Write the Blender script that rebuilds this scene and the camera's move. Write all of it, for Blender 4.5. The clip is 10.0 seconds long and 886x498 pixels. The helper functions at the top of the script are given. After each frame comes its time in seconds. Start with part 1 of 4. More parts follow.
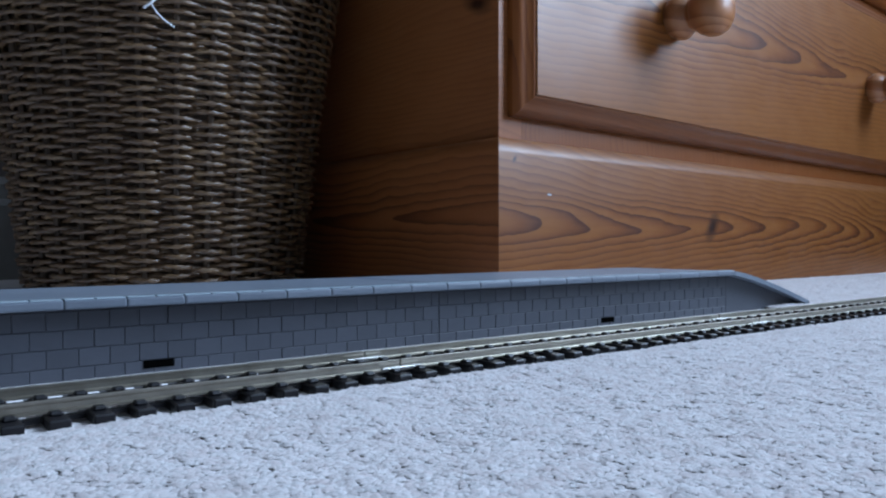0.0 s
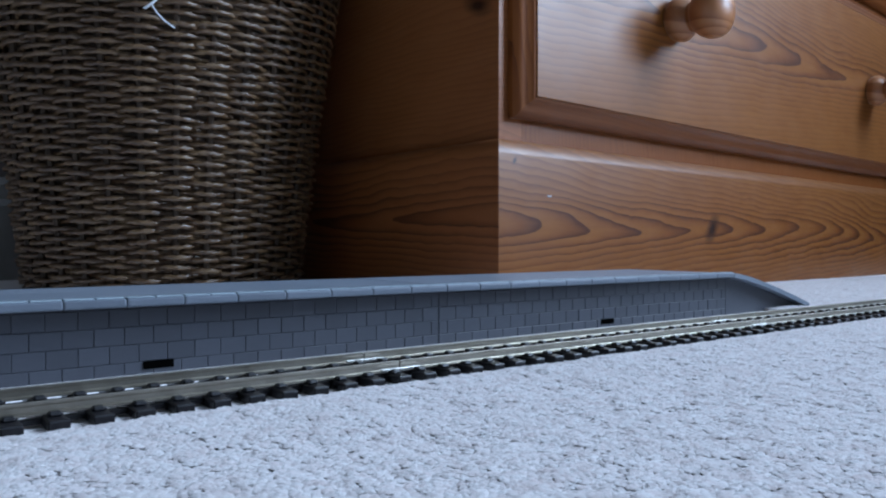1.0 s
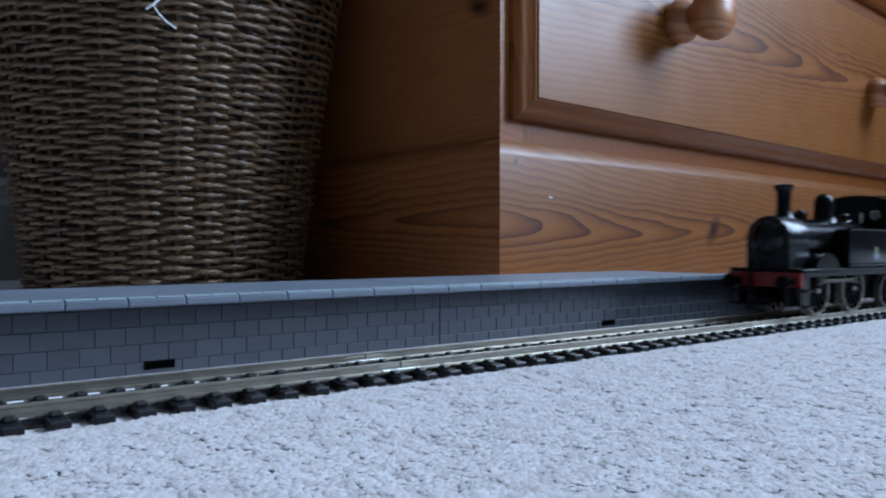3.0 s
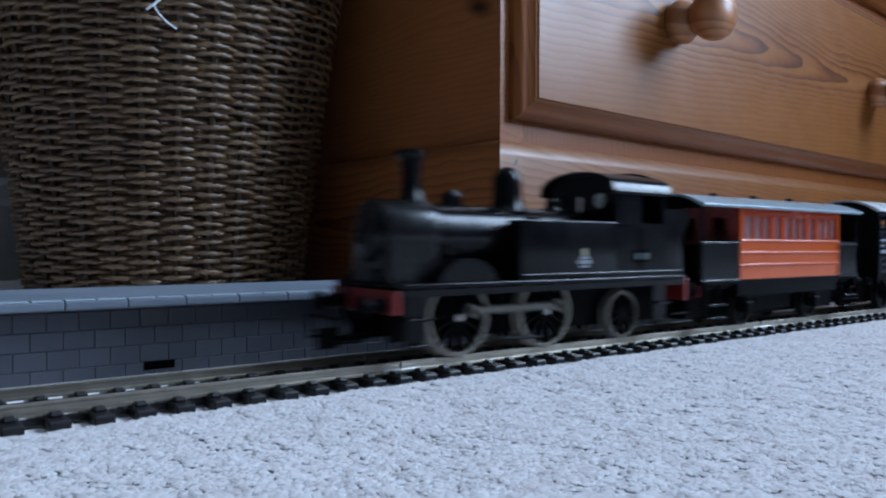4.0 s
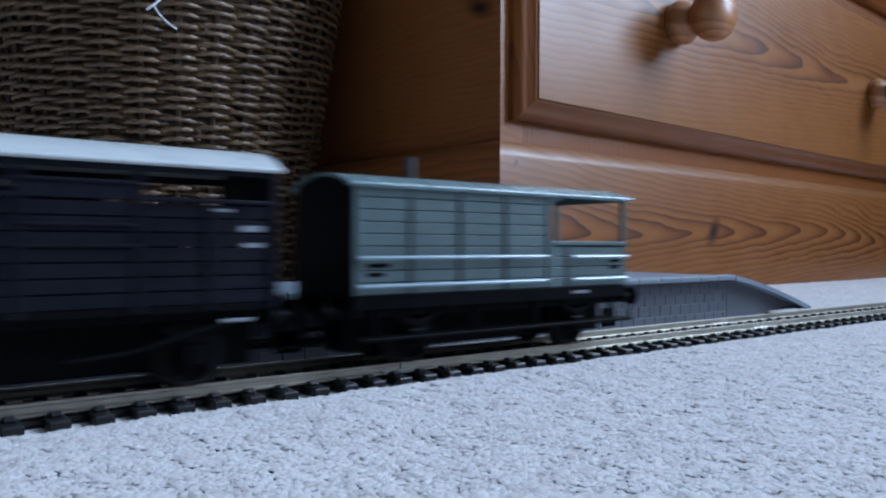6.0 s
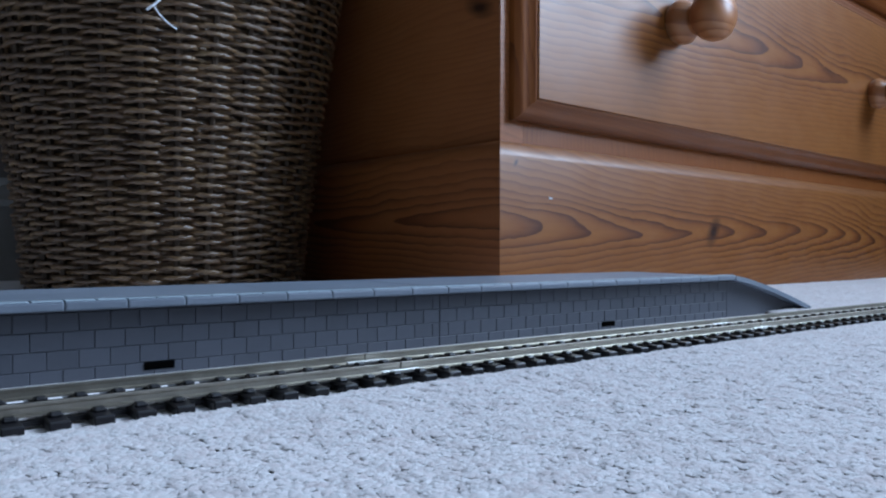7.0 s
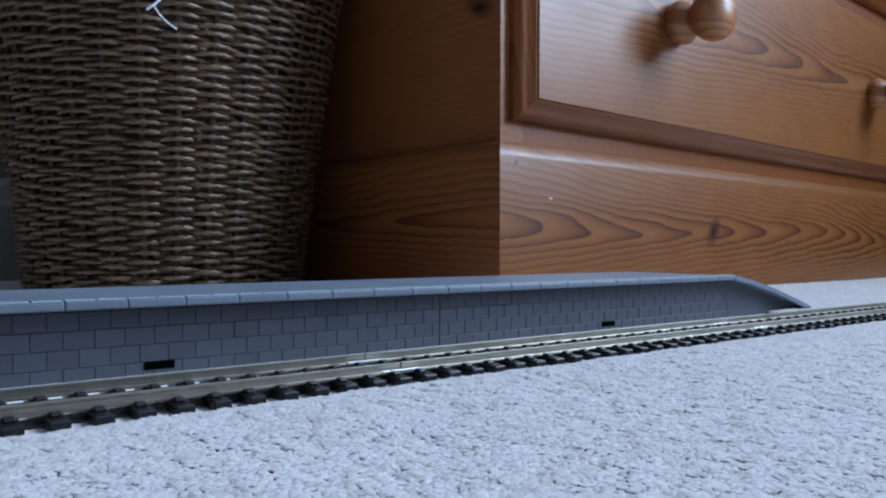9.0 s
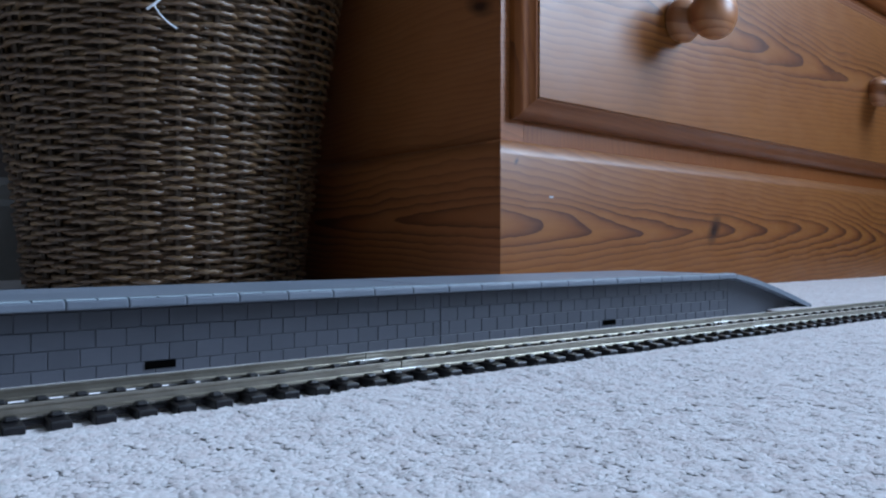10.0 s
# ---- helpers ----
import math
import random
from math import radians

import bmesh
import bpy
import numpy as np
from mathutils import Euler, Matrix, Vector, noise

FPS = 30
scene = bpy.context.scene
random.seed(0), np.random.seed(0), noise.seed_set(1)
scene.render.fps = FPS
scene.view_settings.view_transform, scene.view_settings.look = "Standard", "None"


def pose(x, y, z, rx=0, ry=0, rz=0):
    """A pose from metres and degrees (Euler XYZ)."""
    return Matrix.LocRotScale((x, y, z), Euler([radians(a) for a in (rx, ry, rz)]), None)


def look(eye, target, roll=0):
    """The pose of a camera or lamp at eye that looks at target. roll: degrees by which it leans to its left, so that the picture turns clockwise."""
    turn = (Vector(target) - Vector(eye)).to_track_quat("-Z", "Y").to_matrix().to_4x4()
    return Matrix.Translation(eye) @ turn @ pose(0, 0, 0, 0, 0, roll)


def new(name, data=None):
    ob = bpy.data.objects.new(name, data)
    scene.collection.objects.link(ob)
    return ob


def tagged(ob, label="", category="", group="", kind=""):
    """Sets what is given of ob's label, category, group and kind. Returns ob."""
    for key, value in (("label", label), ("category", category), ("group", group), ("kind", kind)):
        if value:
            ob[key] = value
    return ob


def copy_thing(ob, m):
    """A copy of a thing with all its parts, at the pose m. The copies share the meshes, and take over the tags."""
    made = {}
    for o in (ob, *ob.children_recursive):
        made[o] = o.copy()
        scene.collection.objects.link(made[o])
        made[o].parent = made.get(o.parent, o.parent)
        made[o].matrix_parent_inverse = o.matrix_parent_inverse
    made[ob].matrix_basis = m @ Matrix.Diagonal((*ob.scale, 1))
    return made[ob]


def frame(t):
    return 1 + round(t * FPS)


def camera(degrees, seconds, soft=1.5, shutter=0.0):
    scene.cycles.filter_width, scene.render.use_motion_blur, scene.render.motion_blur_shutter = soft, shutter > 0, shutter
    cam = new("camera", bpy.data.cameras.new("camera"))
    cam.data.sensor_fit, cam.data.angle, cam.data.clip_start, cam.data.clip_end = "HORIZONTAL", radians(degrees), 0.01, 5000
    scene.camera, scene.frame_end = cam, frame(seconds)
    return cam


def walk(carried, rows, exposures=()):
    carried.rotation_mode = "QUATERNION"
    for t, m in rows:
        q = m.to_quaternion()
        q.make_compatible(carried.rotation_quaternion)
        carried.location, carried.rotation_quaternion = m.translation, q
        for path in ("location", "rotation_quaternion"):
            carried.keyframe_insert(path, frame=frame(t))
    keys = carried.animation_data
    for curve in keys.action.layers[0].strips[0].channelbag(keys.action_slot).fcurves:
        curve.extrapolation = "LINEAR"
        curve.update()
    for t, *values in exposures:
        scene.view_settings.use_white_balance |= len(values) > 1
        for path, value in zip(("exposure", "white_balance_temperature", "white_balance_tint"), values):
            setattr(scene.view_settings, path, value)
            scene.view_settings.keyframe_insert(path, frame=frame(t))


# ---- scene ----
SECONDS = 10.0
cam = camera(61.6, SECONDS, 2.2, 0.6)


def cam_pose(tilt, turn):
    """tilt 0..1: how far the camera has sagged from its settled pose; turn in degrees to the right."""
    a = radians(53.163 - turn)
    p = radians(-0.367 - 0.24 * tilt)
    eye = Vector((0, 0, 0.0349))
    way = Vector((math.cos(a) * math.cos(p), math.sin(a) * math.cos(p), math.sin(p)))
    return look(eye, eye + way, 0.207 - 0.30 * tilt)


walk(cam, [(t, cam_pose(k, d)) for t, k, d in (
    (0.0, 1.0, 0.07), (0.5, 0.82, 0.085), (1.0, 0.58, 0.085), (1.5, 0.52, 0.085), (2.0, 0.45, 0.08),
    (2.5, 0.36, 0.03), (4.0, 0.13, 0.0), (4.5, 0.06, 0.0), (5.0, 0.02, 0.0), (5.5, 0.0, 0.0), (7.0, 0.0, 0.0),
    (8.0, 0.0, 0.0), (9.0, 0.0, 0.0), (9.5, 0.18, -0.05), (10.0, 0.35, -0.05))],
    exposures=[(0.0, 0.0), (10.0, 0.0)])

# ---------------------------------------------------------------- light
world = bpy.data.worlds.new("sky")
scene.world = world
world.use_nodes = True
wn = world.node_tree.nodes
sky = wn.new("ShaderNodeTexSky")
sky.sky_type, sky.sun_disc = "NISHITA", False
sky.sun_elevation, sky.sun_rotation = radians(40), radians(200)
wn["Background"].inputs[1].default_value = 0.1
world.node_tree.links.new(sky.outputs[0], wn["Background"].inputs[0])

# the window stands in a short wall to the right, looking along the room
WIN = dict(x=1.24, y0=-0.84, y1=-0.12, z0=0.44, z1=1.92)
lamp = bpy.data.lights.new("window_daylight", "AREA")
lamp.shape, lamp.size, lamp.size_y, lamp.energy = "RECTANGLE", WIN["y1"] - WIN["y0"] - 0.04, WIN["z1"] - WIN["z0"] - 0.04, 96
lamp.color = (0.53, 0.72, 1.0)
lamp_ob = new("window_daylight", lamp)
WIN_MID = ((WIN["y0"] + WIN["y1"]) / 2, (WIN["z0"] + WIN["z1"]) / 2)
lamp_ob.matrix_world = look((WIN["x"] + 0.04, *WIN_MID), (0, *WIN_MID))


# ---------------------------------------------------------------- materials
class Mat:
    """A node material with short ways to add nodes."""

    def __init__(self, name, rough=0.5, metal=0.0, coat=0.0, spec=0.5):
        self.m = bpy.data.materials.new(name)
        self.m.use_nodes = True
        self.n, self.l = self.m.node_tree.nodes, self.m.node_tree.links
        self.b = self.n["Principled BSDF"]
        self.b.inputs["Roughness"].default_value = rough
        self.b.inputs["Metallic"].default_value = metal
        self.b.inputs["Coat Weight"].default_value = coat
        self.b.inputs["Coat Roughness"].default_value = 0.15
        self.b.inputs["Specular IOR Level"].default_value = spec

    def add(self, kind, **kw):
        nd = self.n.new("ShaderNode" + kind)
        if "operation" in kw:
            nd.operation, nd.use_clamp = kw["operation"], kw["use_clamp"]
        if "data_type" in kw:
            nd.data_type, nd.blend_type = kw["data_type"], kw["blend_type"]
        return nd

    def link(self, a, b):
        self.l.new(a, b)

    def coords(self, scale=(1, 1, 1), kind="Object"):
        tc, mp = self.add("TexCoord"), self.add("Mapping")
        mp.inputs["Scale"].default_value = scale
        self.link(tc.outputs[kind], mp.inputs[0])
        return mp.outputs[0]

    def noise(self, vec, scale, detail=4, rough=0.6, dist=0.0):
        nd = self.add("TexNoise")
        nd.inputs["Scale"].default_value, nd.inputs["Detail"].default_value = scale, detail
        nd.inputs["Roughness"].default_value, nd.inputs["Distortion"].default_value = rough, dist
        self.link(vec, nd.inputs["Vector"])
        return nd.outputs["Fac"]

    def math(self, op, a, b=0.0, clamp=False):
        nd = self.add("Math", operation=op, use_clamp=clamp)
        for i, v in enumerate((a, b)):
            if isinstance(v, (int, float)):
                nd.inputs[i].default_value = v
            else:
                self.link(v, nd.inputs[i])
        return nd.outputs[0]

    def ramp(self, fac, stops):
        nd = self.add("ValToRGB")
        el = nd.color_ramp.elements
        while len(el) < len(stops):
            el.new(0.5)
        for e, (pos, col) in zip(el, stops):
            e.position, e.color = pos, (*col, 1) if len(col) == 3 else col
        self.link(fac, nd.inputs[0])
        return nd.outputs[0]

    def mix(self, fac, a, b, mode="MIX"):
        nd = self.add("Mix", data_type="RGBA", blend_type=mode)
        for i, v in ((0, fac), (6, a), (7, b)):
            if isinstance(v, (int, float)):
                nd.inputs[i].default_value = v
            elif isinstance(v, tuple):
                nd.inputs[i].default_value = (*v, 1)
            else:
                self.link(v, nd.inputs[i])
        return nd.outputs[2]

    def color(self, out):
        self.link(out, self.b.inputs["Base Color"])

    def bump(self, height, strength=0.3, dist=0.001):
        nd = self.add("Bump")
        nd.inputs["Strength"].default_value, nd.inputs["Distance"].default_value = strength, dist
        self.link(height, nd.inputs["Height"])
        self.link(nd.outputs[0], self.b.inputs["Normal"])

    def gloss(self, fac, lo, hi):
        nd = self.add("MapRange")
        nd.inputs["To Min"].default_value, nd.inputs["To Max"].default_value = lo, hi
        self.link(fac, nd.inputs["Value"])
        self.link(nd.outputs[0], self.b.inputs["Roughness"])


def mottled(name, a, b, scale, rough=0.5, metal=0.0, coat=0.0, bump=0.1, bdist=0.0003, fine=6.0, vary=0.0, spec=0.5):
    """A surface between two colours, at two scales, with a fine relief."""
    m = Mat(name, rough, metal, coat, spec)
    v = m.coords()
    big, small = m.noise(v, scale, 3), m.noise(v, scale * fine, 4)
    f = m.math("ADD", m.math("MULTIPLY", big, 0.6), m.math("MULTIPLY", small, 0.4))
    col = m.ramp(f, [(0.3, a), (0.7, b)])
    if vary:
        oi = m.add("ObjectInfo")
        k = m.math("ADD", m.math("MULTIPLY", oi.outputs["Random"], 2 * vary), 1 - vary)
        hsv = m.add("HueSaturation")
        m.link(col, hsv.inputs["Color"])
        m.link(k, hsv.inputs["Value"])
        col = hsv.outputs[0]
    m.color(col)
    m.bump(small, bump, bdist)
    m.gloss(big, max(rough - 0.08, 0.02), rough + 0.1)
    return m.m


def pine(name, z0, dark, mid, light, along="x", chevron=15.0, steep=330.0, seed=0.0, rough=0.4, knots=()):
    """Lacquered pine: flat-sawn grain with pointed arches along one line and fine straight grain beside it."""
    m = Mat(name, rough, 0, 0.8, 0.15)
    m.b.inputs["Coat Roughness"].default_value = 0.36
    tc, sep = m.add("TexCoord"), m.add("SeparateXYZ")
    m.link(tc.outputs["Object"], sep.inputs[0])
    x = sep.outputs[{"x": 0, "y": 1, "z": 2}[along]]
    z = sep.outputs[0 if along == "z" else 2]
    stretch = {"x": (3, 8, 14), "y": (8, 3, 14), "z": (14, 8, 3)}[along]
    v = m.coords(stretch)
    warp = m.noise(v, 1.0, 2, 0.5)
    dz = m.math("SUBTRACT", z, z0)
    dz = m.math("ADD", dz, m.math("MULTIPLY", m.math("SUBTRACT", warp, 0.5), 0.035))
    ripple = m.noise(m.coords({"x": (26, 8, 30), "y": (8, 26, 30), "z": (30, 8, 26)}[along]), 1.0, 3, 0.6)
    dz = m.math("ADD", dz, m.math("MULTIPLY", m.math("SUBTRACT", ripple, 0.5), 0.0055))
    arch = m.math("SQRT", m.math("ADD", m.math("MULTIPLY", dz, dz), 0.00006))
    ph = m.math("ADD", m.math("MULTIPLY", x, chevron), m.math("MULTIPLY", arch, steep))
    ph = m.math("ADD", ph, m.math("MULTIPLY", warp, 3.0 + seed))
    ring = m.math("FRACT", ph)
    ring = m.math("POWER", ring, 2.4)
    mask = m.noise(m.coords((2.5, 6, 9)), 1.3, 2)
    ring = m.math("MULTIPLY", ring, m.math("ADD", 0.2, m.math("MULTIPLY", mask, 1.6)))
    wide = m.math("MULTIPLY", dz, 42.0)
    heart = m.math("DIVIDE", 1.0, m.math("ADD", 1.0, m.math("MULTIPLY", wide, wide)))
    ring = m.math("MULTIPLY", ring, m.math("ADD", 0.32, m.math("MULTIPLY", heart, 0.75)))
    fine_v = m.coords(tuple(s * (1.2 if i == "xyz".index(along) else 14) for i, s in enumerate((3, 3, 3))))
    fibre = m.noise(fine_v, 6.0, 5, 0.7)
    blot = m.noise(m.coords((1, 1, 1)), 9.0, 2)
    f = m.math("ADD", m.math("MULTIPLY", ring, 0.55), m.math("MULTIPLY", fibre, 0.30))
    f = m.math("ADD", f, m.math("MULTIPLY", blot, 0.15))
    col = m.ramp(f, [(0.18, light), (0.42, mid), (0.74, dark)])
    for kx, kz, rx, rz in knots:
        a, b = m.math("MULTIPLY", m.math("SUBTRACT", x, kx), 1 / rx), m.math("MULTIPLY", m.math("SUBTRACT", z, kz), 1 / rz)
        b = m.math("ADD", b, m.math("MULTIPLY", a, -0.6))
        dist = m.math("SQRT", m.math("ADD", m.math("MULTIPLY", a, a), m.math("MULTIPLY", b, b)))
        dist = m.math("ADD", dist, m.math("MULTIPLY", m.math("SUBTRACT", fibre, 0.5), 0.8))
        col = m.mix(m.math("SUBTRACT", 1.25, dist, True), col, tuple(c * 0.35 for c in dark))
    m.color(col)
    m.bump(fibre, 0.12, 0.0004)
    m.gloss(fibre, rough - 0.06, rough + 0.14)
    cb = m.add("Bump")
    cb.inputs["Strength"].default_value, cb.inputs["Distance"].default_value = 0.05, 0.0003
    m.link(m.math("ADD", fibre, m.math("MULTIPLY", blot, 1.5)), cb.inputs["Height"])
    m.link(cb.outputs[0], m.b.inputs["Coat Normal"])
    cw = m.add("MapRange")
    cw.inputs["From Min"].default_value, cw.inputs["From Max"].default_value = 0.3, 0.7
    cw.inputs["To Min"].default_value, cw.inputs["To Max"].default_value = 0.26, 0.52
    m.link(m.noise(m.coords((22, 20, 40)), 1.0, 4), cw.inputs["Value"])
    m.link(cw.outputs[0], m.b.inputs["Coat Weight"])
    return m.m


def plain(name, col, rough=0.4, metal=0.0, coat=0.0, vary=0.12):
    return mottled(name, tuple(c * (1 - vary) for c in col), tuple(min(c * (1 + vary), 1) for c in col), 90.0, rough, metal, coat, 0.06, 0.0002)


PINE_D, PINE_M, PINE_L = (0.062, 0.0150, 0.0030), (0.150, 0.0440, 0.0084), (0.208, 0.073, 0.0155)
M_plinth = pine("pine_plinth", 0.045, PINE_D, PINE_M, PINE_L, "x", 18.0, 230.0, 0.0, 0.4, [(0.2335, 0.0455, 0.0095, 0.0095), (0.013, 0.082, 0.002, 0.002)])
M_drawer = pine("pine_drawer", 0.20, PINE_D, PINE_M, PINE_L, "x", 12.0, 210.0, 1.3)
M_side = pine("pine_side", 0.05, (0.09, 0.024, 0.008), (0.20, 0.061, 0.018), (0.26, 0.087, 0.027), "y", 8.0, 230.0, 2.0, 0.42, [(0.03, 0.178, 0.012, 0.006), (0.2, 0.19, 0.012, 0.012)])
M_stile = pine("pine_stile", 0.0, PINE_D, (0.155, 0.041, 0.0075), (0.20, 0.060, 0.012), "z", 6.0, 260.0, 0.4)
# same pine, darkened for moulding faces turned from the window
M_mould_shaded = pine("pine_moulding_shaded", 0.0, (0.05, 0.012, 0.0024), (0.11, 0.028, 0.0050), (0.15, 0.042, 0.008), "x", 7.0, 300.0, 0.7)
M_knob = pine("pine_knob", 0.0, (0.22, 0.078, 0.026), (0.30, 0.118, 0.046), (0.36, 0.155, 0.066), "y", 20.0, 300.0, 0.2, 0.38)
# walls out of view, kept dark to hold back bounced light
M_unseen_wall = mottled("unseen_wall_paint", (0.075, 0.068, 0.064), (0.10, 0.092, 0.085), 3.0, 0.8)
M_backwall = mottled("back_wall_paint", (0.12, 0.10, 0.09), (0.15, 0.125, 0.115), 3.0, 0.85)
# ceiling out of view, greyed to weaken its bounce
M_ceiling = mottled("ceiling_paint", (0.34, 0.34, 0.33), (0.38, 0.38, 0.37), 3.0, 0.85)
M_gloss_white = mottled("white_gloss_paint", (0.70, 0.70, 0.69), (0.78, 0.78, 0.77), 12.0, 0.3)
# cream paint lowered to hold the shade behind the basket
M_baseboard = mottled("shaded_cream_paint", (0.20, 0.19, 0.18), (0.25, 0.24, 0.23), 12.0, 0.4)
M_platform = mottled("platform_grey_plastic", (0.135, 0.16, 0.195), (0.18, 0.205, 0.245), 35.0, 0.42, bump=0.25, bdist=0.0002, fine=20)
# the deck's grey plastic, darkened for the shade below the lip
M_block_shaded = mottled("shaded_block_plastic", (0.040, 0.043, 0.055), (0.056, 0.060, 0.074), 60.0, 0.45, bump=0.2, bdist=0.0002, fine=14, vary=0.10)
M_cope = mottled("platform_coping_plastic", (0.11, 0.13, 0.16), (0.15, 0.17, 0.205), 60.0, 0.38, bump=0.2, bdist=0.0002, fine=10, vary=0.08)
# paler than the deck: the smooth slabs' sky sheen is in the colour
M_paver_sheen = mottled("edge_paver_plastic_sheen", (0.27, 0.33, 0.37), (0.36, 0.42, 0.46), 80.0, 0.25, bump=0.15, bdist=0.0002, fine=10, vary=0.10)
# near black without gloss, for the darkness inside the slots
M_slot_shade = mottled("slot_shade_black", (0.0012, 0.0012, 0.0012), (0.002, 0.002, 0.002), 90.0, 0.95, spec=0.0)
M_rail = mottled("nickel_rail", (0.31, 0.28, 0.235), (0.42, 0.385, 0.33), 120.0, 0.40, 1.0, bump=0.1, bdist=0.0001)
M_sleeper = mottled("sleeper_black_plastic", (0.005, 0.005, 0.006), (0.011, 0.010, 0.012), 200.0, 0.36, bump=0.2, bdist=0.0002, vary=0.2, spec=0.35)
M_black = mottled("black_engine_paint", (0.002, 0.002, 0.0026), (0.0035, 0.0035, 0.0042), 120.0, 0.2, bump=0.03, bdist=0.0001, spec=0.15)
M_frame = mottled("black_underframe_plastic", (0.002, 0.002, 0.0025), (0.005, 0.005, 0.0055), 160.0, 0.42, bump=0.15, bdist=0.0002, spec=0.03)
M_smoke = mottled("smokebox_matt_black", (0.0025, 0.0025, 0.003), (0.005, 0.005, 0.0055), 120.0, 0.26, bump=0.04, bdist=0.0001, spec=0.25)
M_red = mottled("buffer_beam_red", (0.15, 0.007, 0.007), (0.20, 0.012, 0.011), 160.0, 0.4)
M_steel = mottled("bright_steel", (0.34, 0.325, 0.30), (0.48, 0.46, 0.43), 250.0, 0.4, 1.0, bump=0.05, bdist=0.0001)
# silver metal that stands for sky reflected in the near cab glass
M_sky_glint = mottled("silver_sky_glint", (0.45, 0.47, 0.5), (0.6, 0.62, 0.64), 150.0, 0.25, 1.0)
M_orange = mottled("orange_coach_plastic", (0.40, 0.058, 0.006), (0.46, 0.074, 0.009), 70.0, 0.22, coat=0.0, bump=0.03, bdist=0.0001, spec=0.5)
# the coach's orange, darkened and reddened for shade under the roof
M_orange_shaded = mottled("shaded_orange_coach_plastic", (0.28, 0.026, 0.005), (0.33, 0.034, 0.008), 70.0, 0.24, bump=0.03, bdist=0.0001, spec=0.4)
M_curtain = mottled("coach_interior_red", (0.15, 0.018, 0.013), (0.26, 0.04, 0.03), 260.0, 0.6)
M_roof = mottled("grey_roof_plastic", (0.18, 0.25, 0.29), (0.24, 0.31, 0.35), 80.0, 0.22, bump=0.08, bdist=0.0002)
M_roofwhite = mottled("off_white_roof_plastic", (0.42, 0.44, 0.45), (0.52, 0.54, 0.54), 80.0, 0.28, bump=0.08, bdist=0.0002)
M_roofgreen = mottled("grey_green_roof_plastic", (0.12, 0.185, 0.195), (0.165, 0.23, 0.24), 80.0, 0.26, bump=0.08, bdist=0.0002)
M_wagon = mottled("dark_grey_wagon_plastic", (0.006, 0.006, 0.0095), (0.011, 0.011, 0.016), 110.0, 0.26, bump=0.08, bdist=0.0002, vary=0.12, spec=0.06)
M_van = mottled("grey_green_van_plastic", (0.046, 0.074, 0.077), (0.066, 0.098, 0.101), 90.0, 0.38, bump=0.1, bdist=0.0002, vary=0.05)
M_vanrib = mottled("dark_grey_green_strapping", (0.03, 0.042, 0.044), (0.045, 0.058, 0.06), 120.0, 0.35)
M_print = plain("pale_grey_print", (0.15, 0.16, 0.18), 0.6)
M_gold = plain("dull_yellow_print", (0.22, 0.19, 0.12), 0.6)
M_tag = plain("white_plastic_tag", (0.72, 0.74, 0.78), 0.35)


def glass_material():
    m = Mat("clear_window_plastic", 0.08)
    m.b.inputs["Base Color"].default_value = (0.85, 0.9, 0.92, 1)
    m.b.inputs["Transmission Weight"].default_value = 0.95
    m.b.inputs["IOR"].default_value = 1.12
    return m.m


M_glass = glass_material()


def seagrass_material():
    m = Mat("twisted_seagrass", 0.45, spec=0.75)
    v = m.coords()
    big, mid, fine = m.noise(v, 14, 3), m.noise(v, 90, 3), m.noise(v, 900, 3, 0.7)
    f = m.math("ADD", m.math("MULTIPLY", mid, 0.5), m.math("MULTIPLY", fine, 0.35))
    f = m.math("ADD", f, m.math("MULTIPLY", big, 0.15))
    m.color(m.ramp(f, [(0.3, (0.034, 0.014, 0.006)), (0.5, (0.105, 0.053, 0.021)), (0.72, (0.24, 0.148, 0.068))]))
    m.bump(fine, 0.4, 0.0006)
    m.gloss(mid, 0.32, 0.48)
    return m.m


def carpet_material(name, per_island):
    m = Mat(name, 0.95, spec=0.1)
    v = m.coords()
    big, mid, fine = m.noise(v, 9, 3), m.noise(v, 260, 3, 0.6), m.noise(v, 1500, 2)
    f = m.math("ADD", m.math("MULTIPLY", mid, 0.6), m.math("MULTIPLY", fine, 0.4))
    if per_island:
        g = m.add("NewGeometry")
        f = m.math("ADD", m.math("MULTIPLY", f, 0.55), m.math("MULTIPLY", g.outputs["Random Per Island"], 0.4))
    col = m.ramp(f, [(0.2, (0.76, 0.68, 0.665)), (0.45, (0.85, 0.80, 0.79)), (0.80, (0.93, 0.91, 0.905))])
    patch = m.noise(v, 210, 3, 0.6)
    patch = m.math("MULTIPLY", m.math("SUBTRACT", patch, 0.50, True), 3.0, True)
    col = m.mix(m.math("MULTIPLY", patch, 0.7), col, (0.66, 0.535, 0.515))
    col = m.mix(m.math("MULTIPLY", big, 0.2), col, (0.74, 0.69, 0.67))
    m.color(col)
    m.b.inputs["Sheen Weight"].default_value = 0.4
    if per_island:
        tr, mx = m.add("BsdfTranslucent"), m.add("MixShader")
        m.link(col, tr.inputs["Color"])
        mx.inputs[0].default_value = 0.45
        m.link(m.b.outputs[0], mx.inputs[1])
        m.link(tr.outputs[0], mx.inputs[2])
        m.link(mx.outputs[0], m.n["Material Output"].inputs["Surface"])
    m.bump(m.math("ADD", mid, m.math("MULTIPLY", fine, 0.5)), 0.35, 0.0015)
    return m.m


M_seagrass = seagrass_material()
